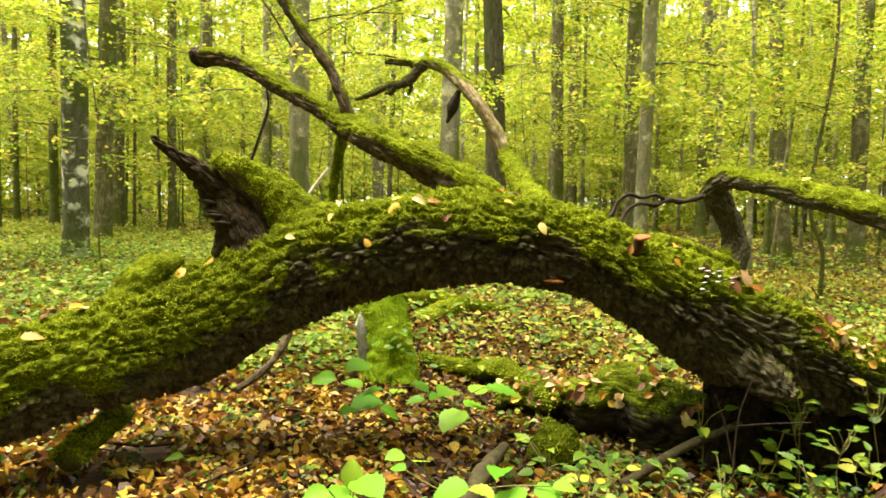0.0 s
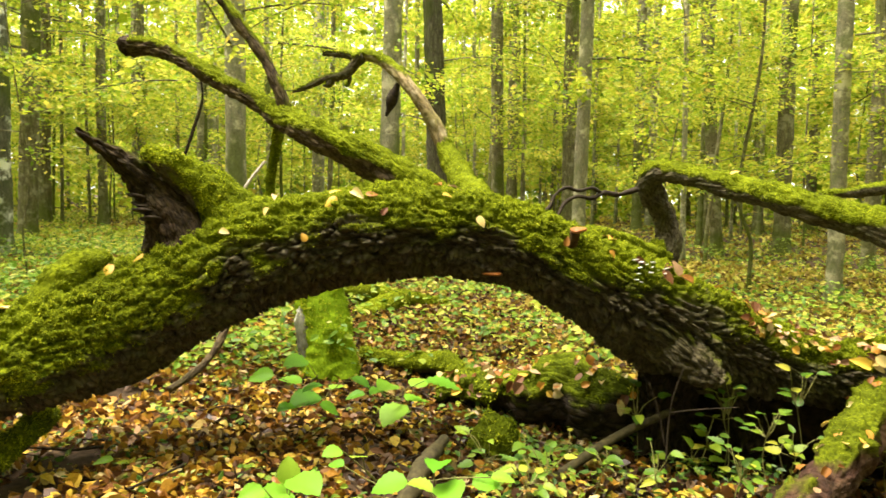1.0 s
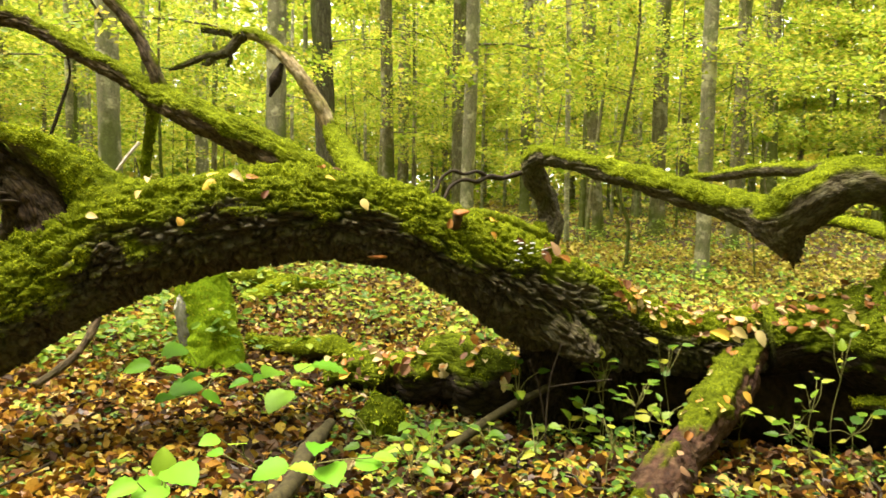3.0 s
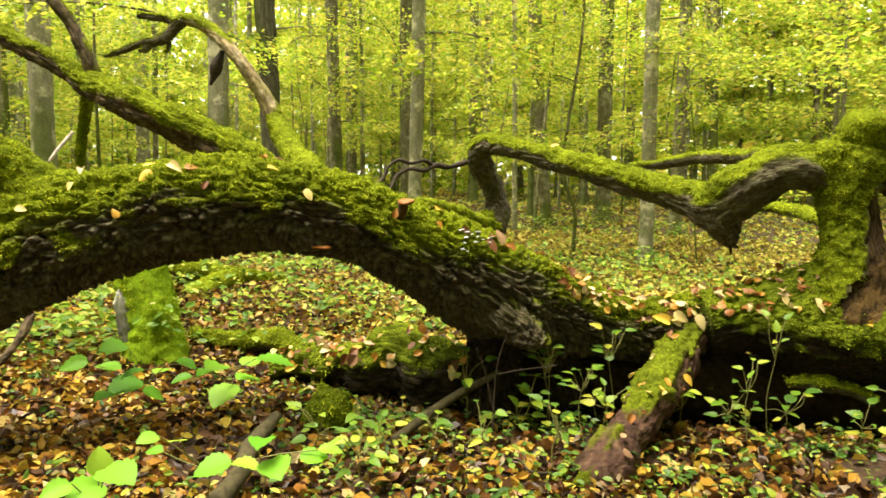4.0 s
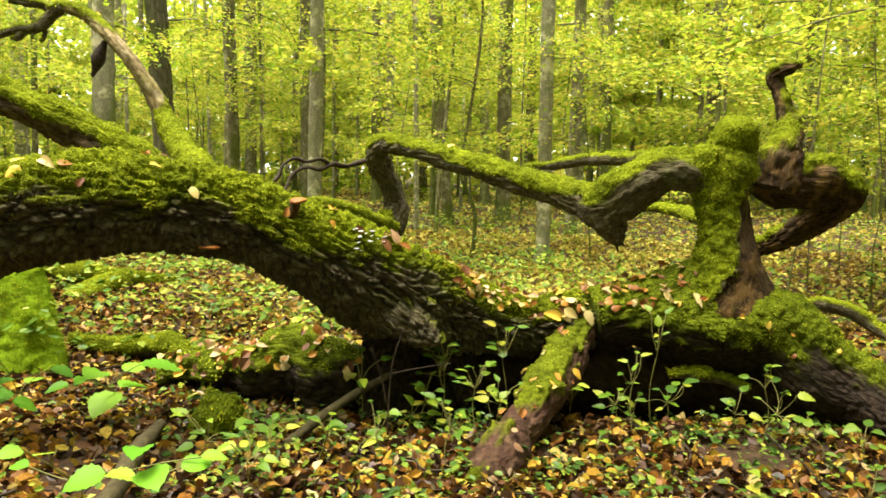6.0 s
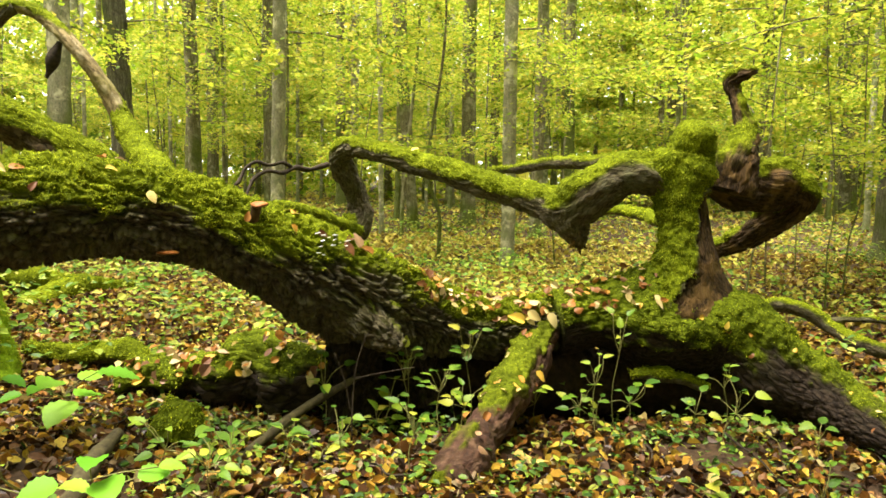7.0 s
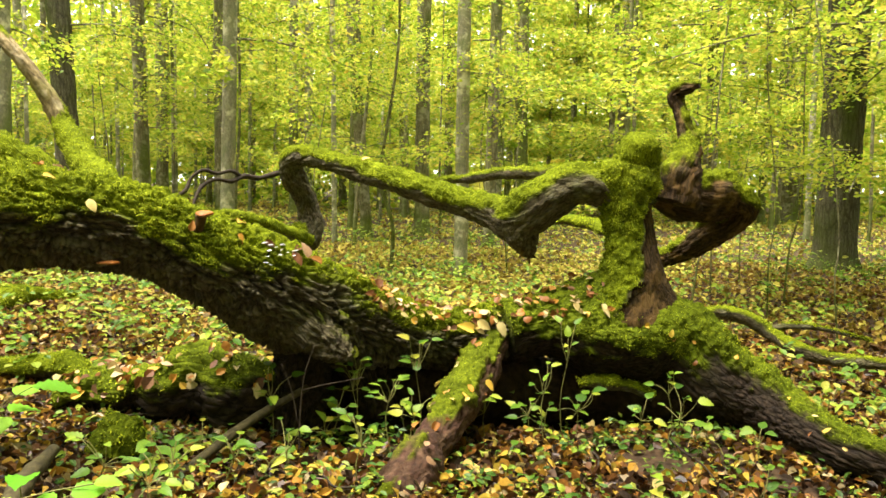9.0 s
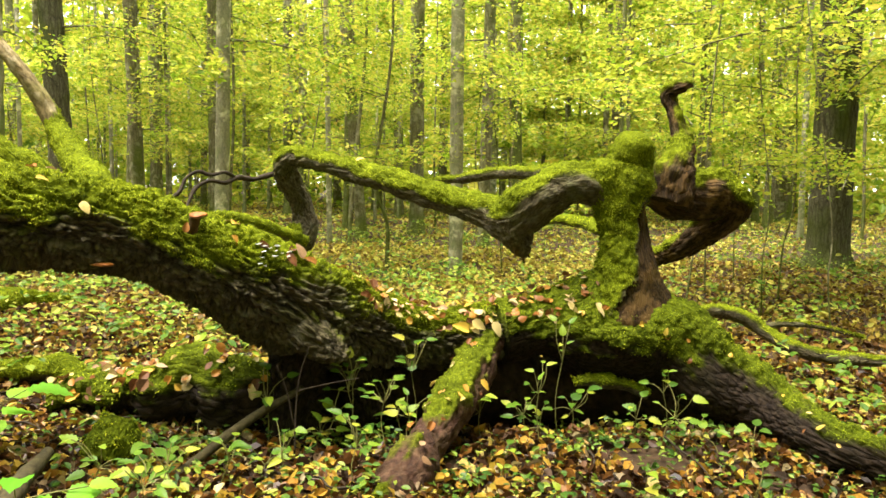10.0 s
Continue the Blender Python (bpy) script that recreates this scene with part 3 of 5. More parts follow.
UPRIGHT = [
    (3.24, 2.92, 0.40, 0.270), (3.23, 2.91, 0.50, 0.262), (3.22, 2.90, 0.60, 0.218), (3.21, 2.90, 0.71, 0.170), (3.20, 2.92, 0.87, 0.140),
    (3.19, 2.94, 1.00, 0.130), (3.18, 2.95, 1.13, 0.137), (3.19, 2.95, 1.23, 0.144), (3.21, 2.95, 1.30, 0.134),
    (3.21, 2.94, 1.37, 0.094)]
KNOBTOP = [
    (3.20, 2.93, 1.28, 0.087), (3.21, 2.92, 1.33, 0.104), (3.21, 2.91, 1.40, 0.114), (3.21, 2.91, 1.45, 0.094),
    (3.22, 2.91, 1.49, 0.044)]
SHOULDER = [
    (3.15, 2.94, 1.14, 0.113), (3.09, 2.97, 1.24, 0.099), (3.07, 2.99, 1.30, 0.073), (3.06, 2.99, 1.34, 0.033)]
HOOKARM = [
    (3.17, 2.96, 1.16, 0.110), (3.01, 3.05, 1.20, 0.109), (2.89, 3.15, 1.18, 0.116), (2.78, 3.24, 1.08, 0.136),
    (2.71, 3.36, 0.99, 0.137), (2.64, 3.53, 1.02, 0.092), (2.52, 3.73, 1.08, 0.081), (2.39, 3.92, 1.14, 0.079),
    (2.30, 4.14, 1.20, 0.089), (2.21, 4.39, 1.25, 0.073), (2.07, 4.74, 1.33, 0.069), (1.99, 5.03, 1.37, 0.068),
    (1.93, 5.16, 1.31, 0.078), (1.98, 5.20, 1.21, 0.087), (2.08, 5.22, 1.07, 0.083), (2.12, 5.22, 0.95, 0.086),
    (2.12, 5.20, 0.84, 0.105), (2.06, 5.18, 0.76, 0.110), (2.00, 5.16, 0.73, 0.080)]
MOSSBRANCH = [
    (2.06, 5.10, 0.74, 0.048), (1.83, 4.87, 0.82, 0.037), (1.58, 4.64, 0.90, 0.033), (1.35, 4.40, 0.95, 0.031),
    (1.13, 4.04, 0.97, 0.023)]
BURR = [
    (2.71, 3.34, 1.00, 0.147), (2.73, 3.33, 0.91, 0.113), (2.75, 3.31, 0.83, 0.067), (2.76, 3.29, 0.76, 0.017)]
FINGER = [
    (3.47, 2.89, 1.09, 0.139), (3.52, 2.90, 1.22, 0.130), (3.63, 2.94, 1.35, 0.097), (3.71, 2.99, 1.46, 0.066),
    (3.73, 3.05, 1.59, 0.052), (3.73, 3.10, 1.69, 0.045), (3.72, 3.12, 1.77, 0.042), (3.73, 3.07, 1.80, 0.034),
    (3.76, 2.97, 1.82, 0.015)]
ELBOW = [
    (3.41, 3.00, 1.21, 0.091), (3.55, 2.95, 1.17, 0.121), (3.71, 2.88, 1.15, 0.138), (3.87, 2.82, 1.14, 0.125),
    (3.96, 2.76, 1.10, 0.089), (3.97, 2.82, 1.01, 0.082), (3.93, 2.95, 0.92, 0.087), (3.90, 3.11, 0.81, 0.077),
    (3.89, 3.27, 0.74, 0.059), (3.87, 3.43, 0.72, 0.052)]
BACKBRANCH = [
    (3.16, 3.31, 1.29, 0.050), (3.25, 3.76, 1.28, 0.046), (3.24, 4.27, 1.28, 0.042), (3.20, 4.66, 1.24, 0.035),
    (3.12, 4.95, 1.22, 0.023)]
LOWBRANCH = [
    (3.86, 3.61, 0.85, 0.041), (4.23, 4.23, 0.87, 0.051), (4.40, 4.61, 0.89, 0.050), (4.38, 4.90, 0.91, 0.041),
    (4.33, 5.07, 0.87, 0.021)]
GROUNDBRANCH = [
    (3.63, 3.01, 0.29, 0.044), (4.27, 3.36, 0.28, 0.047), (4.70, 3.47, 0.28, 0.050), (4.89, 3.37, 0.24, 0.051),
    (4.99, 3.20, 0.13, 0.051), (5.00, 2.97, 0.06, 0.050), (5.11, 2.79, 0.03, 0.046), (5.18, 2.44, 0.06, 0.036)]
SIDETWIG = [
    (4.95, 3.28, 0.17, 0.022), (5.10, 3.12, 0.21, 0.018), (5.25, 2.95, 0.20, 0.014), (5.45, 2.75, 0.14, 0.008)]
PITLOG = [
    (2.86, 2.94, 0.09, 0.026), (2.98, 2.86, 0.10, 0.034), (3.10, 2.78, 0.08, 0.030), (3.20, 2.71, 0.03, 0.022)]
ROOTLOG = [
    (2.66, 3.32, 0.40, 0.070), (2.43, 3.19, 0.30, 0.092), (2.23, 3.03, 0.20, 0.102), (2.05, 2.88, 0.11, 0.104),
    (1.68, 2.60, -0.01, 0.104), (1.37, 2.35, -0.09, 0.102), (1.20, 2.21, -0.19, 0.100), (1.06, 2.09, -0.30, 0.090)]
SPIKE = [
    (-0.86, 3.30, 0.87, 0.167), (-0.93, 3.29, 1.04, 0.129), (-1.02, 3.27, 1.17, 0.081), (-1.11, 3.21, 1.28, 0.045),
    (-1.20, 3.15, 1.35, 0.024), (-1.26, 3.10, 1.41, 0.008)]
PRONG = [
    (-0.63, 3.36, 0.95, 0.167), (-0.74, 3.34, 1.10, 0.118), (-0.84, 3.29, 1.20, 0.086), (-0.94, 3.24, 1.28, 0.059),
    (-1.03, 3.21, 1.32, 0.021)]
SPROUT = [
    (-1.38, 3.06, 0.59, 0.107), (-1.35, 3.04, 0.69, 0.079), (-1.31, 3.07, 0.78, 0.074), (-1.25, 3.12, 0.83, 0.067),
    (-1.18, 3.20, 0.86, 0.038)]
LIMB_A = [
    (0.36, 4.39, 1.12, 0.111), (0.19, 4.45, 1.21, 0.116), (0.01, 4.50, 1.32, 0.110), (-0.20, 4.54, 1.43, 0.100),
    (-0.45, 4.66, 1.55, 0.092), (-0.67, 4.88, 1.66, 0.082), (-0.87, 5.09, 1.79, 0.061), (-1.20, 5.30, 1.97, 0.056),
    (-1.50, 5.51, 2.14, 0.055), (-1.73, 5.64, 2.24, 0.057), (-1.90, 5.69, 2.25, 0.077)]
LIMB_B = [
    (-0.63, 4.89, 1.63, 0.051), (-0.71, 4.90, 1.86, 0.039), (-0.81, 4.95, 2.07, 0.038), (-0.97, 4.98, 2.28, 0.039),
    (-1.11, 5.01, 2.48, 0.035), (-1.23, 5.03, 2.68, 0.034), (-1.30, 5.06, 2.87, 0.030)]
HANGER = [
    (-0.72, 4.96, 1.79, 0.040), (-0.72, 5.03, 1.61, 0.032), (-0.76, 5.09, 1.42, 0.032), (-0.79, 5.14, 1.26, 0.029),
    (-0.80, 5.14, 1.02, 0.029)]
WHITESTICK = [
    (-0.93, 4.91, 1.19, 0.008), (-0.88, 4.94, 1.27, 0.010), (-0.80, 4.98, 1.38, 0.010)]
LIMB_C = [
    (0.64, 4.55, 1.08, 0.098), (0.55, 5.07, 1.30, 0.080), (0.45, 5.42, 1.54, 0.060), (0.35, 5.46, 1.75, 0.052),
    (0.18, 5.53, 1.99, 0.048), (0.01, 5.71, 2.19, 0.050), (-0.14, 5.79, 2.26, 0.046), (-0.24, 5.84, 2.24, 0.042)]
LIMB_C_FORK = [
    (-0.16, 5.79, 2.26, 0.042), (-0.28, 5.86, 2.16, 0.037), (-0.36, 5.88, 2.11, 0.033), (-0.48, 5.91, 2.09, 0.028),
    (-0.62, 5.95, 2.03, 0.019), (-0.75, 6.00, 1.99, 0.007)]
LIMB_C_TWIG = [
    (-0.21, 5.85, 2.23, 0.033), (-0.32, 5.87, 2.27, 0.024), (-0.50, 5.87, 2.28, 0.019)]
LIMB_C_SPUR = [
    (-0.30, 5.86, 2.14, 0.023), (-0.28, 5.87, 2.07, 0.014), (-0.30, 5.88, 2.03, 0.007)]
LIMB_C_SPUR2 = [
    (-0.41, 5.89, 2.10, 0.019), (-0.46, 5.90, 2.04, 0.014), (-0.50, 5.89, 2.03, 0.007)]
FLAP = [
    (0.10, 5.63, 2.03, 0.018), (0.07, 5.64, 1.95, 0.036), (0.05, 5.65, 1.88, 0.040), (0.03, 5.66, 1.83, 0.022),
    (0.01, 5.66, 1.78, 0.009)]
STANDSTUMP = [
    (-0.32, 4.63, -0.07, 0.196), (-0.34, 4.66, 0.07, 0.174), (-0.36, 4.70, 0.25, 0.159), (-0.40, 4.78, 0.46, 0.157),
    (-0.44, 4.86, 0.69, 0.162), (-0.48, 4.89, 0.84, 0.139)]
BACKLOG = [
    (0.34, 4.06, 0.02, 0.060), (0.46, 4.02, 0.05, 0.098), (0.60, 3.93, 0.05, 0.128), (0.72, 3.86, 0.10, 0.118), (0.84, 3.75, 0.08, 0.150),
    (0.99, 3.64, 0.13, 0.140), (1.12, 3.54, 0.10, 0.150), (1.32, 3.42, 0.12, 0.110)]
THINLOG = [
    (-0.14, 4.98, 0.07, 0.036), (0.08, 4.87, 0.04, 0.059), (0.30, 4.71, 0.05, 0.076), (0.44, 4.52, 0.06, 0.070), (0.52, 4.38, 0.04, 0.030)]
FARLOG = [
    (-0.48, 7.43, 0.24, 0.071), (-0.13, 7.14, 0.19, 0.108), (0.22, 7.12, 0.13, 0.085), (0.63, 7.30, 0.08, 0.052)]
FARLOG2 = [
    (-0.21, 6.50, 0.04, 0.088), (-0.01, 6.72, 0.12, 0.112), (0.18, 6.93, 0.17, 0.083)]
SMALLLOG = [
    (-1.46, 2.77, 0.11, 0.047), (-1.46, 2.90, 0.13, 0.056), (-1.44, 3.03, 0.16, 0.055), (-1.46, 3.25, 0.16, 0.035)]
LEANSTICK = [
    (-0.89, 4.19, 0.39, 0.0202), (-0.92, 4.11, 0.30, 0.0221), (-0.97, 4.03, 0.22, 0.0195), (-1.04, 3.95, 0.16, 0.0215),
    (-1.12, 3.86, 0.11, 0.0169)]
STICK = [
    (0.55, 2.80, -0.07, 0.020), (0.77, 2.94, -0.01, 0.022), (1.08, 3.12, 0.09, 0.020), (1.37, 3.21, 0.18, 0.017)]
NEARSTICK = [
    (0.04, 2.35, 0.06, 0.037), (0.11, 2.52, 0.08, 0.037), (0.18, 2.75, 0.11, 0.033), (0.28, 3.01, 0.12, 0.020)]
MOSSLUMP = [
    (0.49, 3.16, -0.00, 0.080), (0.53, 3.19, 0.09, 0.086), (0.56, 3.21, 0.16, 0.048)]
SHADEBANK = [
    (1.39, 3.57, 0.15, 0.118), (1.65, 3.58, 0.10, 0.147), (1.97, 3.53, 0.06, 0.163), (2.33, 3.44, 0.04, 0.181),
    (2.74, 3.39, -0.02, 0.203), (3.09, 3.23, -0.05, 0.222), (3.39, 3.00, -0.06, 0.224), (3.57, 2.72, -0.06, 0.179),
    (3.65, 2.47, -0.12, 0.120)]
DEADTWIG = [
    (1.84, 5.14, 1.24, 0.019), (1.67, 5.04, 1.20, 0.017), (1.55, 4.97, 1.21, 0.016), (1.44, 4.90, 1.17, 0.014),
    (1.33, 4.87, 1.18, 0.013), (1.24, 4.84, 1.14, 0.013), (1.19, 4.80, 1.07, 0.012), (1.15, 4.75, 0.98, 0.010)]
DEADTWIG2 = [
    (1.54, 4.97, 1.20, 0.014), (1.44, 4.91, 1.24, 0.013), (1.34, 4.89, 1.22, 0.013), (1.25, 4.87, 1.24, 0.013),
    (1.17, 4.85, 1.19, 0.012), (1.13, 4.82, 1.11, 0.012), (1.08, 4.81, 1.07, 0.008)]
TORN_TOP = [
    (3.64, 2.90, 1.41, 0.025), (3.56, 2.85, 1.30, 0.053), (3.50, 2.83, 1.19, 0.059), (3.45, 2.82, 1.10, 0.027)]
BARESTEM = [
    (1.24, 2.96, -0.04, 0.0046), (1.26, 3.00, 0.14, 0.0039), (1.28, 3.01, 0.29, 0.0033), (1.33, 3.02, 0.43, 0.0020)]
BARESTEM2 = [
    (1.25, 3.00, 0.08, 0.0033), (1.23, 3.04, 0.23, 0.0026), (1.19, 3.06, 0.35, 0.0020)]
BARESTEM3 = [
    (1.27, 3.01, 0.23, 0.0033), (1.36, 2.95, 0.26, 0.0026), (1.50, 2.85, 0.30, 0.0020)]
THINSTEM = [
    (-2.10, 7.71, 1.47, 0.0171), (-1.98, 7.72, 1.84, 0.0171), (-1.89, 7.71, 2.14, 0.0138), (-1.91, 7.66, 2.42, 0.0105)]
BAREPATCH = [
    (-0.42, 4.61, -0.01, 0.030), (-0.45, 4.63, 0.11, 0.068), (-0.47, 4.66, 0.26, 0.079), (-0.49, 4.69, 0.40, 0.064),
    (-0.50, 4.72, 0.51, 0.026)]
HAZEL_A = [(-0.419, 3.510, 0.363, 0.131), (-0.588, 3.559, 0.268, 0.129), (-0.374, 3.508, 0.171, 0.167), (-0.449, 3.586, 0.223, 0.117),
    (-0.251, 3.574, 0.086, 0.112), (-0.443, 3.395, 0.140, 0.124), (-0.094, 3.445, 0.281, 0.101), (-0.216, 3.668, 0.178, 0.102),
    (0.032, 3.508, 0.225, 0.143), (-0.024, 3.493, 0.200, 0.103), (0.189, 3.700, 0.109, 0.151), (0.316, 3.562, 0.237, 0.192),
    (0.209, 3.672, 0.192, 0.120), (-0.123, 3.557, 0.166, 0.099), (0.049, 3.583, 0.072, 0.177), (-0.328, 3.461, 0.236, 0.113)]
HAZEL_B = [(-0.200, 1.978, 0.365, 0.123), (-0.285, 2.024, 0.309, 0.113), (-0.343, 1.978, 0.330, 0.084), (-0.258, 2.062, 0.355, 0.086),
    (0.036, 2.072, 0.325, 0.109), (0.179, 1.954, 0.415, 0.097), (0.201, 1.917, 0.360, 0.107), (0.328, 2.091, 0.301, 0.088),
    (-0.124, 2.014, 0.431, 0.061), (-0.055, 2.004, 0.413, 0.057), (-0.129, 2.167, 0.333, 0.058), (0.122, 2.026, 0.320, 0.093),
    (0.378, 2.089, 0.317, 0.074)]
SEEDLINGS = [
    (0.45, 2.95, 0.05), (0.72, 3.02, 0.04), (0.84, 3.13, 0.14), (1.19, 3.19, 0.28), (1.38, 3.05, 0.06), (1.52, 2.87, 0.03),
    (1.78, 3.03, 0.19), (1.94, 3.06, 0.40), (1.79, 2.90, 0.16), (1.43, 2.60, -0.02), (1.59, 3.11, 0.35), (2.08, 2.83, 0.15),
    (2.05, 2.53, -0.03), (2.56, 2.69, 0.48), (2.40, 2.70, 0.27), (2.38, 2.80, 0.12), (2.47, 2.71, 0.07), (2.62, 2.68, 0.15),
    (3.01, 2.47, 0.29), (2.88, 2.48, 0.12), (2.99, 2.31, 0.19), (3.07, 2.23, 0.03)]
SEEDLINGS_MORE = [
    (3.25, 2.07, 0.03), (2.62, 2.49, 0.02), (1.96, 2.33, -0.03), (2.07, 2.10, -0.03), (2.39, 1.95, 0.00), (2.65, 1.67, 0.08),
    (4.03, 2.22, 0.08), (1.74, 2.47, -0.06), (0.94, 2.87, 0.08), (0.62, 3.06, 0.12), (1.09, 2.82, 0.07), (1.46, 3.06, 0.17),
    (1.53, 3.04, 0.35), (1.65, 2.85, 0.30), (0.67, 2.67, 0.23), (0.88, 2.72, 0.23), (0.41, 2.82, 0.21), (0.57, 2.57, 0.19),
    (1.12, 2.72, 0.17), (1.30, 2.44, 0.26), (-0.87, 3.32, 0.07), (-1.06, 2.94, 0.09)]
fallen_tree = thing("fallen_tree", "fallen mossy oak arching over the floor, dead limbs and torn roots", "fallen tree", at=(1.4, 3.3, 0))
root = fallen_tree
root.matrix_parent_inverse = Matrix()


def keep(ob):
    ob.matrix_parent_inverse = Matrix.Translation((-1.4, -3.3, 0))
    return ob


keep(limb("trunk", ARCH, root, M_OAK, "arched trunk, furrowed dark bark below and green moss on top", 120000, 0.010,
          step=0.007, around=210, relief=0.008, ridge=0.056, lump=0.16, moss=(0.22, 0.10, 0.0, -0.08, -0.2, -0.35, -0.5, -0.65), seed=1))
# The feet wear the darkened bark: their shade is in the colour.
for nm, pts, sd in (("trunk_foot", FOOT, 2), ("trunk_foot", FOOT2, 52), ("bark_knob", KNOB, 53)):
    keep(limb(nm, pts, root, M_OAK if nm == "bark_knob" else M_SHADE_BARK, "", 0, step=0.010, around=72, relief=0.006, ridge=0.030, lump=0.45, moss=-0.9, seed=sd))
keep(limb("root_plate", MOUND, root, M_SHADE_BARK, "broad mossy root plate with a long root running down", 15000, 0.010,
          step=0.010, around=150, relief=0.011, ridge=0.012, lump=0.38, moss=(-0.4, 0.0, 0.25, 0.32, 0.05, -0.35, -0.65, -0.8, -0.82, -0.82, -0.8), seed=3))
def torn_side(v, nrm):
    """1 where the bark still sits on the upright stub, 0 where it has split from the foot: wide below, running out upwards."""
    side, front = nrm @ np.array([0.69, -0.72, 0.0]), nrm @ np.array([-0.72, -0.69, 0.0])
    rise = (v[:, 2] - 0.44) / 0.64
    edge = side + 0.42 - 1.1 * rise + 1.1 * (fbm(v * [10, 10, 4], 3, 71) - 0.5)
    return 1 - smooth(-0.08, 0.08, edge) * (front > -0.75) * smooth(-0.06, 0.06, rise + 0.25 * (fbm(v * 12, 2, 72) - 0.5)) * (1 - smooth(0.95, 1.2, rise))


def upright_meshes():
    """The upright stub's mossy bark, cut away on the torn side, its moss, and the bare wood that shows there."""
    v, f, m, nrm, high, grain = tube(UPRIGHT, step=0.009, around=110, relief=0.008, ridge=0.022, lump=0.22, moss=0.55, seed=4, mask=torn_side, with_height=True)
    bark = mesh_of("upright_stub", v, f[(torn_side(v, nrm) > 0.35)[f].any(1)], M_OAK, m, grain=grain)
    moss = moss_mesh(v, nrm, m * (0.2 + high), 32000, 0.010, 4)
    v, f, m, nrm, _, grain = tube([(x, y, z, 0.96 * r) for x, y, z, r in UPRIGHT], step=0.010, around=120, relief=0.008, ridge=0.006, lump=0.22, seed=4, with_height=True)
    v = v + nrm * (0.022 * (fbm(grain * [34, 34, 3], 3, 73) - 0.5))[:, None]
    return bark, moss, mesh_of("torn_wood", v, f[(torn_side(v, nrm) < 0.8)[f].any(1)], M_BROWN, 0 * m, grain=grain)


bark_me, moss_me, torn_me = upright_meshes()
upright = keep(part("upright_stub", bark_me, root, "upright mossy stub with a round knob"))
part("moss", moss_me, upright, "shaggy green moss fronds")["kind"] = "stuff"
keep(part("torn_wood", torn_me, root, "bare brown torn wood with streaky grain"))
keep(limb("knob", KNOBTOP, root, M_OAK, "round mossy knob", 3500, 0.008, step=0.01, around=48, relief=0.007, lump=0.2, moss=0.5, seed=54))
keep(limb("shoulder", SHOULDER, root, M_OAK, "", 2600, 0.014, step=0.012, around=48, relief=0.007, lump=0.2, moss=0.5, seed=5))
keep(limb("hooked_limb", HOOKARM, root, M_OAK, "long hooked limb, mossy along its back", 26000, 0.010,
          step=0.010, around=60, relief=0.006, ridge=0.016, lump=0.24, moss=(-0.2, -0.35, -0.25, 0.05, 0.1, 0.0, -0.1, -0.1, -0.4, -0.6, -0.6), seed=6))
keep(limb("moss_branch", MOSSBRANCH, root, M_OAK, "thin branch wrapped in moss", 2600, 0.012,
          step=0.012, around=28, relief=0.006, lump=0.25, moss=0.7, seed=61))
keep(limb("burr", BURR, root, M_OAK, "", 0, step=0.01, around=48, relief=0.006, ridge=0.014, lump=0.3, moss=-0.6, seed=7))
for q, (dx, dz) in enumerate(((-0.05, -0.03), (0.03, -0.02), (0.0, -0.04))):
    x, y, z = 2.75 + 0.6 * dx, 3.29, 0.80 - 0.3 * q * 0.05
    keep(limb("splinter", [(x, y, z + 0.05, 0.016), (x + dx * 0.5, y, z - 0.01, 0.010), (x + dx, y - 0.01, z + dz, 0.003)], root, M_BROWN, "", 0, step=0.008, around=12, lump=0.4, seed=80 + q))
keep(limb("broken_end", [(-1.84, 5.67, 2.25, 0.050), (-1.90, 5.69, 2.25, 0.084), (-1.95, 5.70, 2.23, 0.078), (-1.98, 5.70, 2.20, 0.030)], root, M_DARKWOOD, "dark broken end of the leaning limb", 0,
          step=0.008, around=40, relief=0.010, ridge=0.014, lump=0.5, seed=84))
keep(limb("finger_branch", FINGER, root, M_BROWN, "broken upright finger of a branch", 1500, 0.010,
          step=0.009, around=44, relief=0.008, ridge=0.014, lump=0.4, moss=(-0.6, -0.55, -0.4, -0.5), seed=8))
keep(limb("elbow_limb", ELBOW, root, M_BROWN, "thick bent limb of brown barkless wood with mossy back", 8000, 0.010,
          step=0.009, around=84, relief=0.009, ridge=0.014, lump=0.36, moss=(-0.8, -0.5, -0.15, -0.05, -0.7, -0.6, -0.3), seed=9))
# Added bank: blocks light behind the hollow and backs it with dark.
keep(limb("shade_bank", SHADEBANK, root, M_SHADE_EARTH, "dark earth bank added under the roots to darken the hollow", 0, step=0.02, around=44, relief=0.02, ridge=0.03, lump=0.5, seed=41))
for nm, pts, md, sd in (("back_branch", BACKBRANCH, -0.3, 10), ("low_branch", LOWBRANCH, 0.4, 11), ("ground_branch", GROUNDBRANCH, -0.55, 12), ("side_twig", SIDETWIG, -0.7, 42)):
    keep(limb(nm, pts, root, M_OAK, "", 1800, 0.016, step=0.015, around=28, relief=0.004, ridge=0.004, lump=0.3, moss=md, seed=sd))
keep(limb("forward_root", ROOTLOG, root, M_ROOT, "mossy root running forward with reddish bark", 1500, 0.009,
          step=0.010, around=90, relief=0.012, ridge=0.004, lump=0.4, moss=(-0.4, -0.45, -0.5, -0.85, -0.9, -0.6), seed=13))
keep(limb("spike", SPIKE, root, M_DARKWOOD, "splintered bare spike of a broken branch", 0, step=0.008, around=48, relief=0.004, ridge=0.016, lump=0.3, moss=-0.8, seed=14))
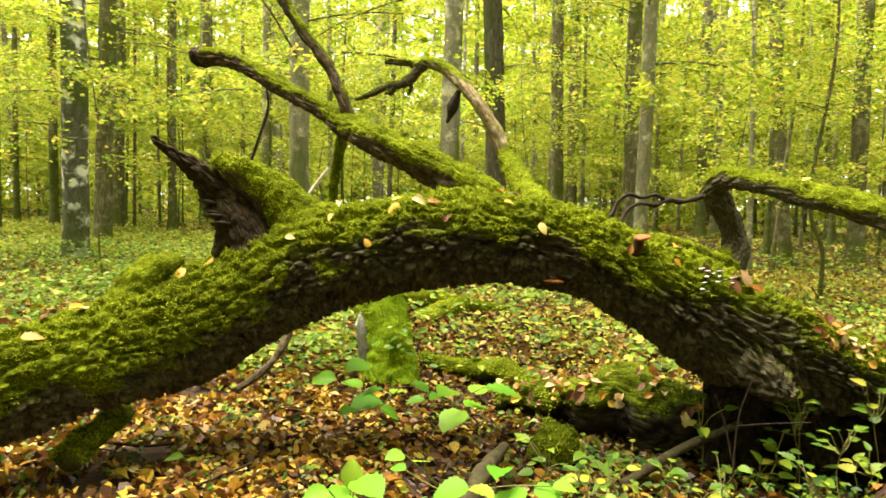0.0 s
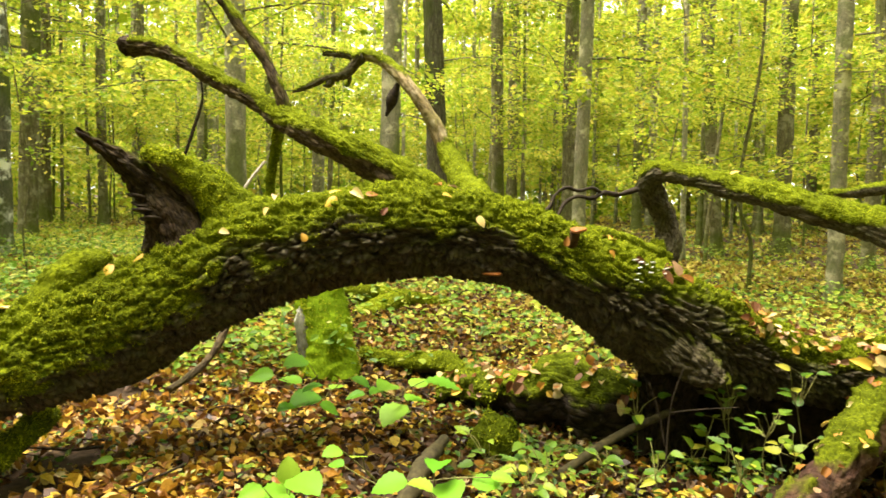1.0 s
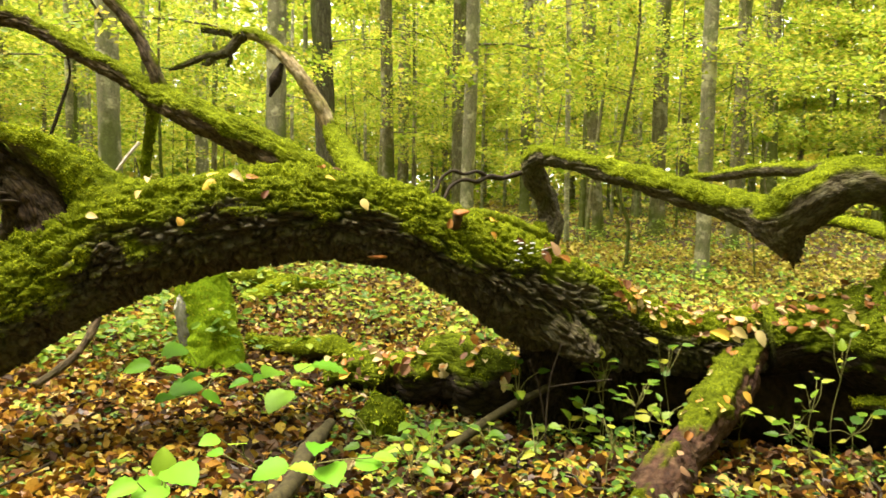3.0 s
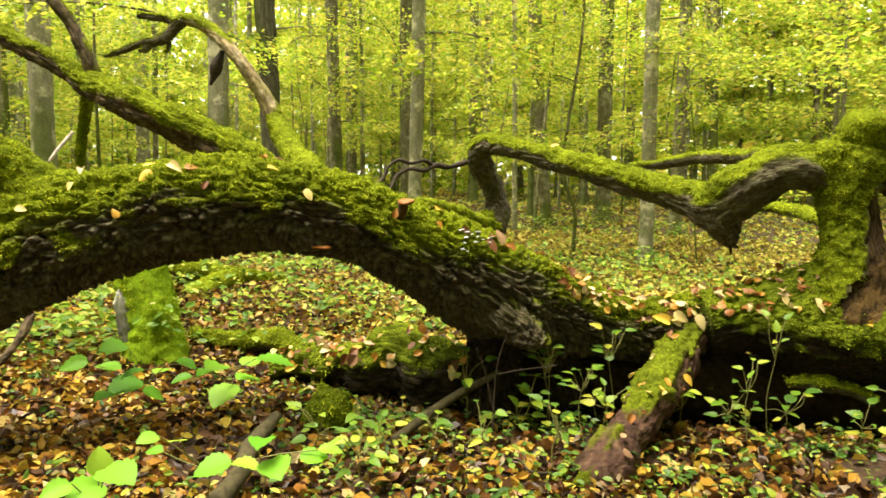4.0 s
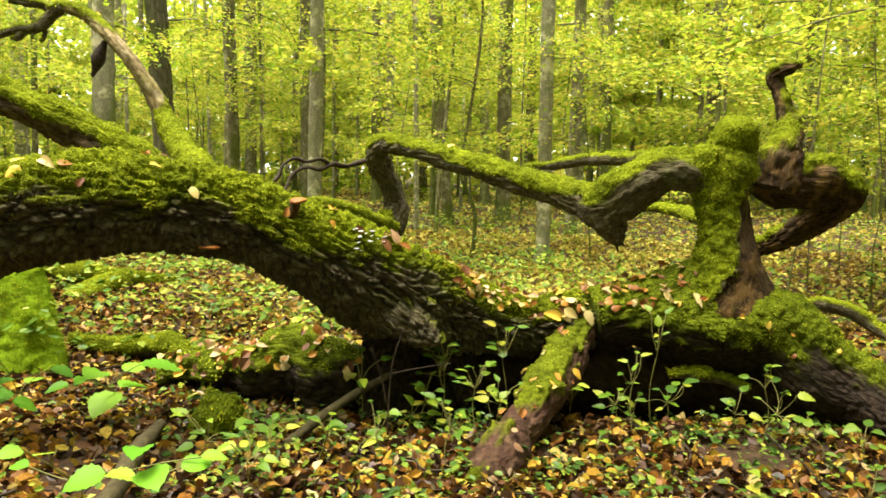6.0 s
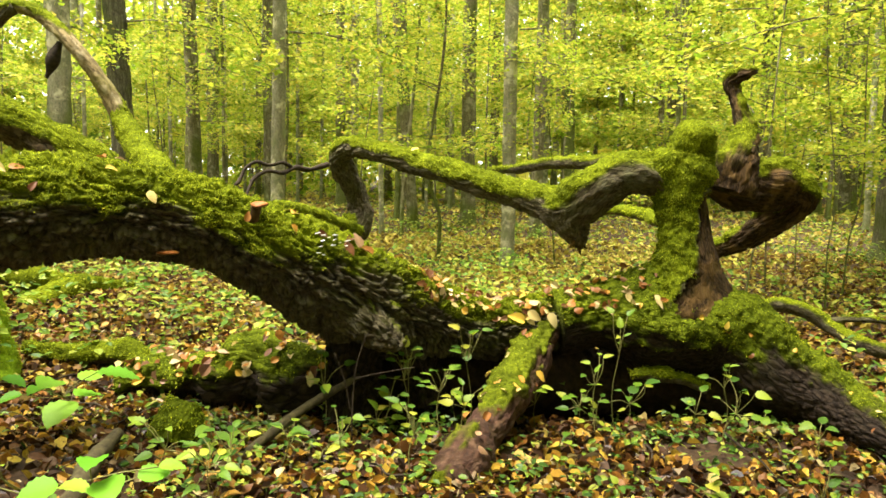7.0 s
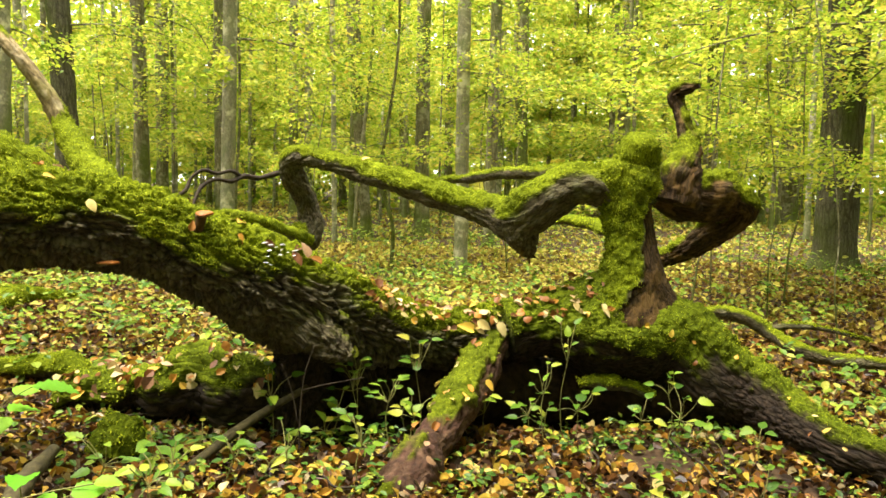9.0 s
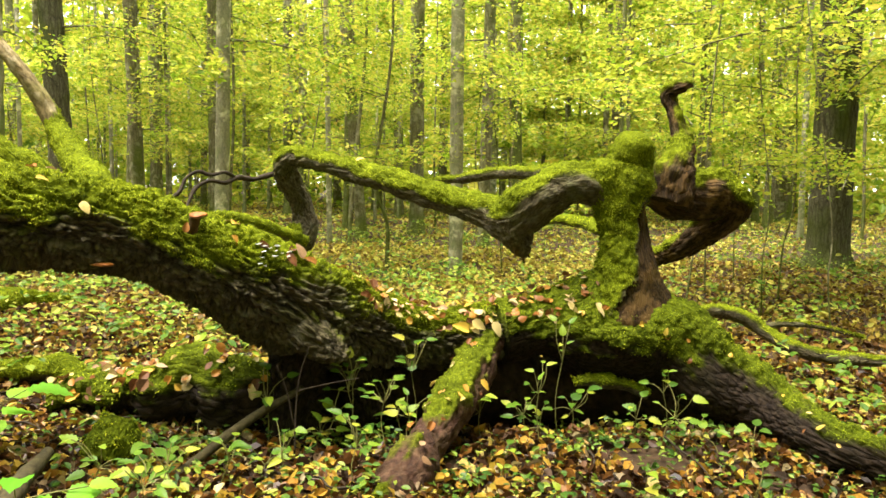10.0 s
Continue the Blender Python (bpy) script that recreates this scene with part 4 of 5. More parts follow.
keep(limb("mossy_stub", PRONG, root, M_OAK, "mossy broken branch stub", 12000, 0.011, step=0.01, around=56, relief=0.007, ridge=0.008, lump=0.25, moss=0.5, seed=15))
keep(limb("moss_cushion", SPROUT, root, M_OAK, "", 5000, 0.010, step=0.01, around=40, relief=0.008, lump=0.3, moss=0.6, seed=16))
keep(limb("leaning_limb", LIMB_A, root, M_LIMB, "long leaning limb, mossy back and dark underside", 18000, 0.011,
          step=0.012, around=60, relief=0.006, ridge=0.016, lump=0.22, moss=(0.3, 0.05, -0.1, -0.3, -0.5), seed=17))
keep(limb("thin_limb", LIMB_B, root, M_LIMB, "thin leaning limb, pale patches on dark bark", 500, 0.012, step=0.015, around=32, relief=0.004, ridge=0.006, lump=0.4, moss=-0.35, seed=18))
keep(limb("hanging_branch", HANGER, root, M_OAK, "", 500, 0.016, step=0.015, around=28, relief=0.004, ridge=0.005, lump=0.35, moss=0.45, seed=19))
keep(limb("crooked_limb", LIMB_C[:3] + [(*LIMB_C[3][:3], 0.012)], root, M_OAK, "crooked limb, mossy at its base", 5000, 0.011,
          step=0.012, around=52, relief=0.006, ridge=0.012, lump=0.25, moss=(1.0, 0.9, 0.75, 0.5), seed=20))
keep(limb("bare_limb", LIMB_C[2:], root, M_BARE, "pale bare upper limb", 500, 0.015,
          step=0.012, around=36, relief=0.005, ridge=0.006, lump=0.22, moss=(-0.1, -0.9, -0.7, -0.2, 0.1), seed=51))
for nm, pts, sd in (("fork", LIMB_C_FORK, 21), ("fork", LIMB_C_TWIG, 22), ("spur", LIMB_C_SPUR, 62), ("spur", LIMB_C_SPUR2, 63)):
    keep(limb(nm, pts, root, M_OAK, "", 300, 0.015, step=0.014, around=24, relief=0.006, ridge=0.006, lump=0.5, knots=0.014, moss=-0.5, seed=sd))
keep(limb("bark_flap", FLAP, root, M_TWIG, "strip of loose bark hanging", 0, step=0.012, around=20, lump=0.3, seed=23))
keep(limb("dead_twig", DEADTWIG, root, M_TWIG, "thin dead dark twig", 0, step=0.012, around=10, lump=0.5, seed=25))
keep(limb("dead_twig", DEADTWIG2, root, M_TWIG, "thin dead dark twig", 0, step=0.012, around=10, lump=0.5, seed=26))
keep(limb("torn_wood", TORN_TOP, root, M_DEADWOOD, "bare brown torn wood with streaky grain", 0,
          step=0.008, around=40, relief=0.005, ridge=0.008, lump=0.3, seed=28))
keep(limb("bare_twig", WHITESTICK, root, M_PALEWOOD, "pale barkless twig", 0, step=0.015, around=12, lump=0.2, seed=24))

# ---- other wood ----


def wood(name, label, category, pts, mat, tufts, **kw):
    v, f, m, nrm, high, grain = tube(pts, with_height=True, **kw)
    ob = tagged(new(name, mesh_of(name, v, f, mat, m, grain=grain)), label, category)
    if tufts:
        part("moss", moss_mesh(v, nrm, m * (0.2 + high), int(tufts * 1.5), 0.015, kw.get("seed", 0)), ob)["kind"] = "stuff"
    return ob


stump = wood("tree_stump", "leaning mossy stump with a grey bare patch", "stump", STANDSTUMP, M_STUMP, 9000,
             step=0.014, around=56, relief=0.006, ridge=0.008, lump=0.2, moss=1.6, seed=30)
v, f, m, _, _, grain = tube(BAREPATCH, step=0.014, around=24, relief=0.003, lump=0.3, seed=40, with_height=True)
part("bare_bark", mesh_of("bare_bark", v, f, M_LICHEN, m, grain=grain), stump, "strip of bare grey bark")
wood("mossy_log", "rotting log under thick moss behind the trunk", "log", BACKLOG, M_SHADE_BARK, 2000,
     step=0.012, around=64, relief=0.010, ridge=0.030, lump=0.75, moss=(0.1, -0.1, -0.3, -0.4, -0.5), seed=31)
wood("mossy_log", "thin rotting log wrapped in moss behind the trunk", "log", THINLOG, M_OAK, 4000, step=0.014, around=40, relief=0.008, ridge=0.008, lump=0.5, moss=0.35, seed=29)
wood("mossy_log", "thin mossy log lying on the floor", "log", FARLOG, M_OAK, 2500, step=0.02, around=32, relief=0.006, lump=0.4, moss=0.5, seed=32)
wood("mossy_log", "short mossy log lying across another", "log", FARLOG2, M_OAK, 2500, step=0.02, around=32, relief=0.006, lump=0.4, moss=0.5, seed=33)
wood("mossy_log", "short mossy log under the arched trunk", "log", SMALLLOG, M_OAK, 7000, step=0.014, around=36, relief=0.006, lump=0.35, moss=0.3, seed=34)
wood("mossy_log", "short rotten branch lying in the hollow under the roots", "log", PITLOG, M_OAK, 900, step=0.012, around=24, relief=0.006, lump=0.4, moss=0.0, seed=43)
wood("fallen_stick", "thin dark stick leaning on the floor", "stick", LEANSTICK, M_LIMB, 0, step=0.015, around=20, relief=0.004, lump=0.4, seed=35)
wood("fallen_stick", "long straight brown stick among leaves", "stick", STICK, M_STICK, 0, step=0.02, around=18, lump=0.2, seed=36)
wood("fallen_stick", "dark crooked stick close to the hazel", "stick", NEARSTICK, M_STICK, 0, step=0.015, around=24, relief=0.004, lump=0.35, seed=37)
wood("mossy_stub", "small moss-covered stub in the leaves", "stump", MOSSLUMP, M_SHADE_BARK, 900, step=0.012, around=36, relief=0.008, lump=0.35, moss=0.6, seed=38)


# ---- standing trees ----
def crown_variant(seed, low, high, reach, limbs, per_limb, leaf, girth=0.013):
    """Limb meshes and one crown of leaves in flat sprays, for a trunk at the origin."""
    g = np.random.default_rng(seed)
    wood_meshes, P, A, N = [], [], [], []
    for k in range(limbs):
        h = low + (high - low) * (k + g.random()) / limbs
        a = g.uniform(0, 2 * math.pi)
        ln = reach * g.uniform(0.55, 1.2) * (1.1 - 0.35 * h / high)
        d = np.array([math.cos(a), math.sin(a), 0])
        rise = g.uniform(0.0, 0.5)
        pts = [(*(d * ln * q + [0, 0, h + rise * ln * q - 0.28 * ln * q * q]), girth * (1 - q) + girth * 0.3) for q in (0, 0.3, 0.65, 1.0)]
        v, f, m, _ = tube(pts, step=0.3, around=5, ends=False)
        wood_meshes.append(mesh_of("limb", v, f, M_DARKTREE, m))
        q = 0.18 + 0.9 * g.random(per_limb) ** 0.8
        spread = 0.42 * ln * np.sin(np.clip(q, 0, 1) * 2.6) + 0.1
        lat = g.normal(0, 0.5, per_limb) * spread
        side = np.array([-d[1], d[0], 0])
        twig = np.round(lat * 3.2) / 3.2 + g.normal(0, 0.05, per_limb)
        c = d * (ln * q)[:, None] + side * twig[:, None]
        c[:, 2] += h + rise * ln * q - 0.28 * ln * q * q - 0.12 * np.abs(twig) + g.normal(0, 0.07, per_limb)
        P.append(c)
        A.append(d + side * (np.sign(twig) * 0.9)[:, None] + g.normal(0, 0.5, (per_limb, 3)))
        N.append(g.normal(0, 0.42, (per_limb, 3)) + [0, 0, 1])
    P, A, N = np.vstack(P), np.vstack(A), np.vstack(N)
    crown = quad_leaves("crown", P, A, N, leaf * g.uniform(0.6, 1.3, len(P)), M_CANOPY)
    return wood_meshes, crown


VARIANTS = [crown_variant(200 + k, 2.0, 8.5, 2.6, 11, 480, 0.076) for k in range(5)]
FAR = [crown_variant(250 + k, 1.7, 10.5, 2.8, 13, 480, 0.122) for k in range(5)]
SAPLINGS = [crown_variant(300 + k, 1.2, 4.6, 1.3, 10, 220, 0.062, 0.006) for k in range(4)]


def tree(x, y, r, height, variant, mat, seed, label, lean=(0, 0), name="tree", moss=-0.5):
    g = np.random.default_rng(seed)
    z = float(ground_z(x, y))
    ob = thing(name, label, "tree", at=(x, y, z))
    w = g.normal(0, 0.05, (6, 2)) * (1.3 if r < 0.035 else min(1.0, r * 8))
    hs = [-0.1, 0.12, 0.6, height * 0.25, height * 0.6, height]
    rs = [r * 1.55, r * 1.22, r * 1.03, r * 0.96, r * 0.75, r * 0.35]
    pts = [(lean[0] * h + (w[k][0] if k > 2 else 0), lean[1] * h + (w[k][1] if k > 2 else 0), h, q) for k, (h, q) in enumerate(zip(hs, rs))]
    far = math.hypot(x, y) > 16
    v, f, m, nrm, _, grain = tube(pts, step=0.4 if far else 0.14, around=10 if far else 20, lump=0.12, seed=seed % 50, ends=False, ridge=0.006 if r > 0.12 else 0.0, with_height=True)
    m = 0.75 * smooth(0.25, 0.9, 0.95 - v[:, 2] * 0.9 + 1.6 * (fbm(v * 4, 3, seed % 40) - 0.5))
    m = np.maximum(m, smooth(0.55, 0.7, fbm(v * [2.5, 2.5, 0.8], 2, seed % 30)) * 0.7)
    part("trunk", mesh_of("trunk", v, f, mat, m, grain=grain), ob)
    limbs, crown = variant
    spin = Matrix.Rotation(g.uniform(0, 6.28), 4, "Z")
    for me in limbs:
        part("limb", me, ob).matrix_basis = spin
    part("crown", crown, ob, "yellow-green autumn leaves").matrix_basis = spin
    return ob


TREES = [
    (-5.46, 10.66, 0.198, 1), (-6.42, 13.52, 0.177, 1), (-7.52, 22.74, 0.227, 1), (-4.31, 18.46, 0.224, 0), (-1.96, 9.78, 0.150, 0),
    (-2.00, 21.86, 0.208, 0), (0.03, 8.98, 0.131, 0), (0.98, 12.94, 0.200, 1), (2.34, 14.79, 0.142, 1), (3.75, 14.50, 0.165, 1),
    (2.24, 8.17, 0.087, 0), (6.39, 17.87, 0.135, 1), (7.39, 19.63, 0.132, 0), (10.26, 23.85, 0.143, 1), (5.65, 11.80, 0.113, 1),
    (9.46, 17.60, 0.142, 1), (6.77, 11.78, 0.150, 1), (5.00, 7.60, 0.093, 0), (11.61, 16.23, 0.142, 0)]
TREES += [
    (9.77, 12.64, 0.126, 1), (11.50, 18.68, 0.156, 1), (15.60, 15.49, 0.156, 0), (14.10, 11.22, 0.184, 1), (4.12, 23.51, 0.189, 1),
    (8.90, 24.31, 0.143, 0), (9.63, 5.51, 0.290, 1), (10.32, 13.53, 0.120, 1), (6.84, 9.64, 0.102, 1), (13.44, 13.47, 0.150, 1),
    (15.68, 12.50, 0.189, 0), (20.14, 13.17, 0.283, 1), (20.81, 18.77, 0.154, 1), (18.49, 21.02, 0.132, 1), (3.83, 21.57, 0.173, 1),
    (2.63, 17.72, 0.128, 1), (0.26, 24.88, 0.138, 0)]
SPARSE = {14: SAPLINGS[0], 17: SAPLINGS[1], 28: SAPLINGS[2], 16: SAPLINGS[3]}
LEAN = {7: (-0.045, 0.02), 14: (-0.08, 0.02)}
BARK = (M_TREE, M_DARKTREE)
WORDS = ("smooth grey beech trunk with yellow-green autumn leaves", "dark slender trunk with yellow-green autumn leaves")
gt = np.random.default_rng(77)
for k, (x, y, r, dark) in enumerate(TREES):
    tree(x, y, 0.9 * r, 17.0, SPARSE.get(k) or (VARIANTS if math.hypot(x, y) < 17 else FAR)[k % 5], M_LICHEN if k == 0 else M_OLDTREE if k in (7, 25) else BARK[dark], 400 + k, WORDS[dark] if k else "grey trunk blotched with white lichen, yellow-green autumn leaves", lean=LEAN.get(k) or tuple(gt.normal(0, 0.008, 2)))
count = 0
while count < 165:
    rr, aa = 17 + 43 * gt.random() ** 0.75, radians(gt.uniform(-48, 84))
    x, y = rr * math.sin(aa), rr * math.cos(aa)
    if min(math.hypot(x - q[0], y - q[1]) for q in TREES) < 1.2:
        continue
    dark = int(gt.random() < 0.7)
    tree(x, y, gt.uniform(0.035, 0.11), 19.0, FAR[count % 5], BARK[dark], 600 + count, WORDS[dark], lean=tuple(gt.normal(0, 0.02, 2)))
    count += 1
for k in range(9):
    rr, aa = gt.uniform(13, 23), radians(gt.uniform(-47, -20))
    tree(rr * math.sin(aa), rr * math.cos(aa), gt.uniform(0.05, 0.12), 17.0, VARIANTS[k % 5], BARK[1], 540 + k, WORDS[1])
# Unseen trees added around the camera; high crowns cut light on front faces.
HIGH_SHADE = [crown_variant(350 + k, 4.8, 14.0, 3.7, 15, 420, 0.16) for k in range(2)]
for k, (x, y) in enumerate(((-7.0, -3.4), (1.0, -1.0), (4.6, -2.2), (-1.8, -6.0), (3.2, -6.2), (7.6, -1.0), (0.4, -4.6), (6.3, -3.6))):
    tree(x, y, 0.16, 17.0, HIGH_SHADE[k % 2], M_TREE, 560 + k, WORDS[0])
# Trunks out of view, added to shade the right-hand ground; some sprays reach in.
tree(7.4, 3.0, 0.08, 15.0, VARIANTS[1], M_DARKTREE, 591, WORDS[1])
tree(9.6, 4.0, 0.08, 15.0, VARIANTS[3], M_DARKTREE, 592, WORDS[1])
tree(5.2, 0.7, 0.11, 15.0, VARIANTS[2], M_DARKTREE, 590, WORDS[1])
count = 0
while count < 110:
    rr, aa = 9 + 30 * gt.random() ** 0.8, radians(gt.uniform(-46, 82))
    x, y = rr * math.sin(aa), rr * math.cos(aa)
    if min(math.hypot(x - q[0], y - q[1]) for q in TREES) < 0.7:
        continue
    tree(x, y, gt.uniform(0.012, 0.03), gt.uniform(4.8, 6.5), SAPLINGS[count % 4], M_DARKTREE, 800 + count,
         "thin young tree with light yellow-green leaves", lean=tuple(gt.normal(0, 0.025, 2)), name="young_tree")
    count += 1
while count < 175:
    rr, aa = 11 + 20 * gt.random() ** 0.8, radians(gt.uniform(-44, 80))
    x, y = rr * math.sin(aa), rr * math.cos(aa)
    if min(math.hypot(x - q[0], y - q[1]) for q in TREES) < 0.7:
        continue
    tree(x, y, gt.uniform(0.028, 0.062), gt.uniform(11, 15), SAPLINGS[count % 4], BARK[count % 2], 800 + count,
         "slender straight trunk with sprays of yellow-green leaves", lean=tuple(gt.normal(0, 0.015, 2)))
    count += 1


def far_woods(name, n, a0, a1, lo, hi, top, size, seed, thin, low=0.45):
    g = np.random.default_rng(seed)
    a = np.radians(g.uniform(a0, a1, n))
    r = lo + (hi - lo) * g.random(n)
    z = top * g.random(n)
    p = np.stack([r * np.sin(a), r * np.cos(a), z + low], 1)
    p = p[fbm(p * 0.25, 2, seed) > thin + 0.48 * smooth(0.4, 1.0, z / top)]
    n = len(p)
    me = quad_leaves(name, p, g.normal(0, 1, (n, 3)) * [1, 1, 0.5], g.normal(0, 0.6, (n, 3)) + [0, 0, 0.8], size * g.uniform(0.6, 1.3, n), M_CANOPY)
    return tagged(new(name, me), "distant yellow-green foliage of the forest", "forest", kind="stuff")


for x, y in ((6.9, 5.3), (7.6, 3.5), (6.1, 3.35), (6.5, 4.3), (5.6, 4.5), (7.2, 4.6), (7.8, 5.6), (5.6, 7.4), (3.6, 9.0), (-3.9, 8.2)):
    tree(x, y, gt.uniform(0.006, 0.010), gt.uniform(4.0, 5.0), SAPLINGS[count % 4], M_DARKTREE, 800 + count,
         "slender young tree with sprays of light yellow-green leaves", lean=tuple(gt.normal(0, 0.04, 2)), name="young_tree")
    count += 1
far_woods("far_woods", 150000, -50, 86, 34, 85, 20, 0.66, 9, 0.27)
far_woods("far_woods", 14000, -50, -14, 22, 30, 5.0, 0.16, 13, 0.36, 1.1)
far_woods("far_woods", 52000, -50, 86, 22, 42, 6.0, 0.24, 12, 0.36)
# Unseen leaf wall behind the camera, added to keep light off the front.
far_woods("far_woods", 56000, 88, 308, 8, 27, 20, 0.58, 10, 0.16)


# ---- leaves and fungi on the fallen tree ----
def ovate_leaf(name, mat, serrate=0.0, pointed=0.5, wide=0.8, cup=0.18, n=9):
    """One leaf of length 1 from the origin along y: pleated sides about a midrib, toothed edge."""
    t = np.linspace(0, 1, n)
    half = wide * 0.5 * np.sin(np.pi * t ** (0.85 - 0.25 * pointed)) ** 0.75 * (1 - 0.25 * pointed * t)
    rows = []
    for k, (q, h) in enumerate(zip(t, half)):
        tooth = 1 + serrate * (1 if k % 2 else -1)
        droop = -0.22 * q * q
        for side in (-1, -0.5, 0, 0.5, 1):
            pleat = 0.022 * (1 if k % 2 else -1) * abs(side)
            rows.append((side * h * (tooth if abs(side) == 1 else 1), q, droop + cup * h * abs(side) ** 1.4 + pleat))
    i = np.arange(n - 1)[:, None] * 5
    j = np.arange(4)[None]
    faces = np.stack([i + j, i + j + 1, i + j + 6, i + j + 5], -1).reshape(-1, 4)
    return mesh_of(name, rows, faces, mat)


HAZEL = [ovate_leaf("leaf", M_HAZEL, 0.025, 0.3, w, c, 13) for w, c in ((0.9, 0.15), (0.8, 0.28), (0.95, -0.05))]
HERB = [ovate_leaf("leaf", M_HERB, 0.10, 0.75, w, c, 11) for w, c in ((0.62, 0.2), (0.5, 0.3), (0.7, 0.1))]
DRY = [ovate_leaf("fallen_leaf", M_LOGLEAF, 0.03, 0.6, w, c) for w, c in ((0.66, 0.5), (0.6, 0.8), (0.72, -0.3), (0.62, 0.2))]


def aim(at, axis, nrm, size):
    """A pose with y along axis and z near nrm, scaled."""
    y = Vector(axis).normalized()
    x = y.cross(Vector(nrm)).normalized()
    z = x.cross(y)
    m = Matrix((x, y, z)).transposed().to_4x4()
    return Matrix.Translation(at) @ m @ Matrix.Scale(size, 4)


tv, tf, tm, tn = tube(ARCH, step=0.03, around=48, lump=0.16, seed=1)
mv, mf, mm, mn = tube(MOUND, step=0.03, around=48, lump=0.34, seed=3)
hv, hf, hm, hn = tube(HOOKARM, step=0.03, around=30, lump=0.24, seed=6)
SURF, SURFN = np.vstack([tv, mv, hv]), np.vstack([tn, mn, hn])
gl = np.random.default_rng(55)


def leaf_on_log(p, nrm, size, lift=0.03):
    axis = gl.normal(0, 1, 3)
    axis -= nrm * (axis @ nrm) * 0.9
    n2 = nrm + gl.normal(0, 0.2, 3)
    ob = new("fallen_leaf", DRY[int(gl.integers(4))])
    ob.matrix_basis = aim(p + nrm * lift, axis, n2, size)
    return tagged(ob, "dry yellow to brown beech leaf lying on mossy bark", "leaf", "leaves on the fallen tree")


def scatter_on_log(v, nrm, count, x0, x1, up, size):
    k = np.where((v[:, 0] > x0) & (v[:, 0] < x1) & (nrm[:, 2] > up))[0]
    for q in gl.choice(k, min(count, 36)):
        leaf_on_log(v[q], nrm[q], size * gl.uniform(0.6, 1.2))
    if count > 36:
        n = count - 36
        q = gl.choice(k, n)
        axis = gl.normal(0, 1, (n, 3))
        up = nrm[q] + gl.normal(0, 0.35, (n, 3))
        axis -= up * ((axis * up).sum(1) / (up * up).sum(1))[:, None]
        me = leaf_batch("leaf_litter", v[q] + nrm[q] * gl.uniform(0.015, 0.055, (n, 1)), axis, up, size * gl.uniform(0.5, 1.2, n), M_LOGLEAF,
                        gl.uniform(0.5, 0.9, (n, 1)), gl.uniform(-0.3, 0.9, n), gl.uniform(-0.3, 0.6, n))
        tagged(new("leaf_litter", me), "fallen yellow and brown leaves caught on the mossy wood", "leaf litter", kind="stuff")


SINGLE_LEAVES = [
    (0.42, 3.09, 1.12, 0.06), (-0.31, 3.18, 0.95, 0.045), (-0.19, 3.17, 1.15, 0.07), (-0.15, 3.2, 1.19, 0.075), (-0.24, 3.2, 1.18, 0.06),
    (0.0, 3.1, 1.08, 0.05), (0.27, 3.16, 1.18, 0.05), (-0.67, 3.15, 0.98, 0.05), (-1.13, 3.1, 0.84, 0.07), (-1.0, 3.12, 0.88, 0.07)]
SINGLE_LEAVES += [
    (-1.62, 2.72, 0.62, 0.09), (-1.5, 2.85, 0.68, 0.08), (-1.55, 2.8, 0.66, 0.08), (-1.58, 2.68, 0.58, 0.08), (-1.66, 2.66, 0.6, 0.09), (-1.46, 2.86, 0.7, 0.08), (1.3, 3.1, 0.87, 0.08), (1.36, 3.12, 0.84, 0.08), (1.42, 3.14, 0.8, 0.08),
    (0.8, 3.08, 0.98, 0.05), (1.66, 3.2, 0.6, 0.06), (2.27, 3.1, 0.4, 0.10), (2.3, 3.12, 0.45, 0.09), (2.4, 3.1, 0.45, 0.09), (2.15, 4.35, 1.33, 0.06)]
for x, y, z, s in SINGLE_LEAVES:
    q = int(np.argmin(((SURF - [x, y, z]) ** 2).sum(1)))
    leaf_on_log(SURF[q], SURFN[q], s, 0.035 if s < 0.085 else 0.055)
scatter_on_log(tv, tn, 200, 1.6, 2.7, 0.45, 0.050)
scatter_on_log(mv, mn, 95, 2.4, 3.0, 0.4, 0.055)
scatter_on_log(mv, mn, 45, 2.6, 3.9, 0.1, 0.04)
bv, bf, bmm, bn = tube(BACKLOG, step=0.03, around=30, lump=0.75, seed=31)
scatter_on_log(bv, bn, 130, 0.0, 1.3, 0.2, 0.062)
rv, rf, rm, rn = tube(ROOTLOG, step=0.03, around=30, lump=0.4, seed=13)
scatter_on_log(rv, rn, 30, 0.0, 9.0, 0.3, 0.055)
scatter_on_log(tv, tn, 12, -0.6, 0.5, 0.75, 0.06)
scatter_on_log(tv, tn, 8, 0.9, 1.5, 0.6, 0.07)


def disc(name, mat, r, thick, seed, bulge=0.4):
    """A small fungus cap: a rounded, wavy disc."""
    g = np.random.default_rng(seed)
    n = 18
    th = np.linspace(0, 2 * math.pi, n, endpoint=False)
    wav = 1 + 0.12 * np.sin(3 * th + seed) + 0.06 * g.normal(0, 1, n)
    prof = [(0.02, bulge), (0.55, bulge * 0.85), (0.9, bulge * 0.35), (1.0, 0), (0.85, -0.35), (0.3, -0.5), (0.02, -0.5)]
    v = np.vstack([np.stack([r * q * wav * np.cos(th), r * q * wav * np.sin(th), np.full(n, h * thick)], 1) for q, h in prof])
    i = np.arange(len(prof) - 1)[:, None] * n
    j = np.arange(n)[None]
    k = (j + 1) % n
    f = np.stack([i + n + j, i + n + k, i + k, i + j], -1).reshape(-1, 4)
    return mesh_of(name, v, f, mat)


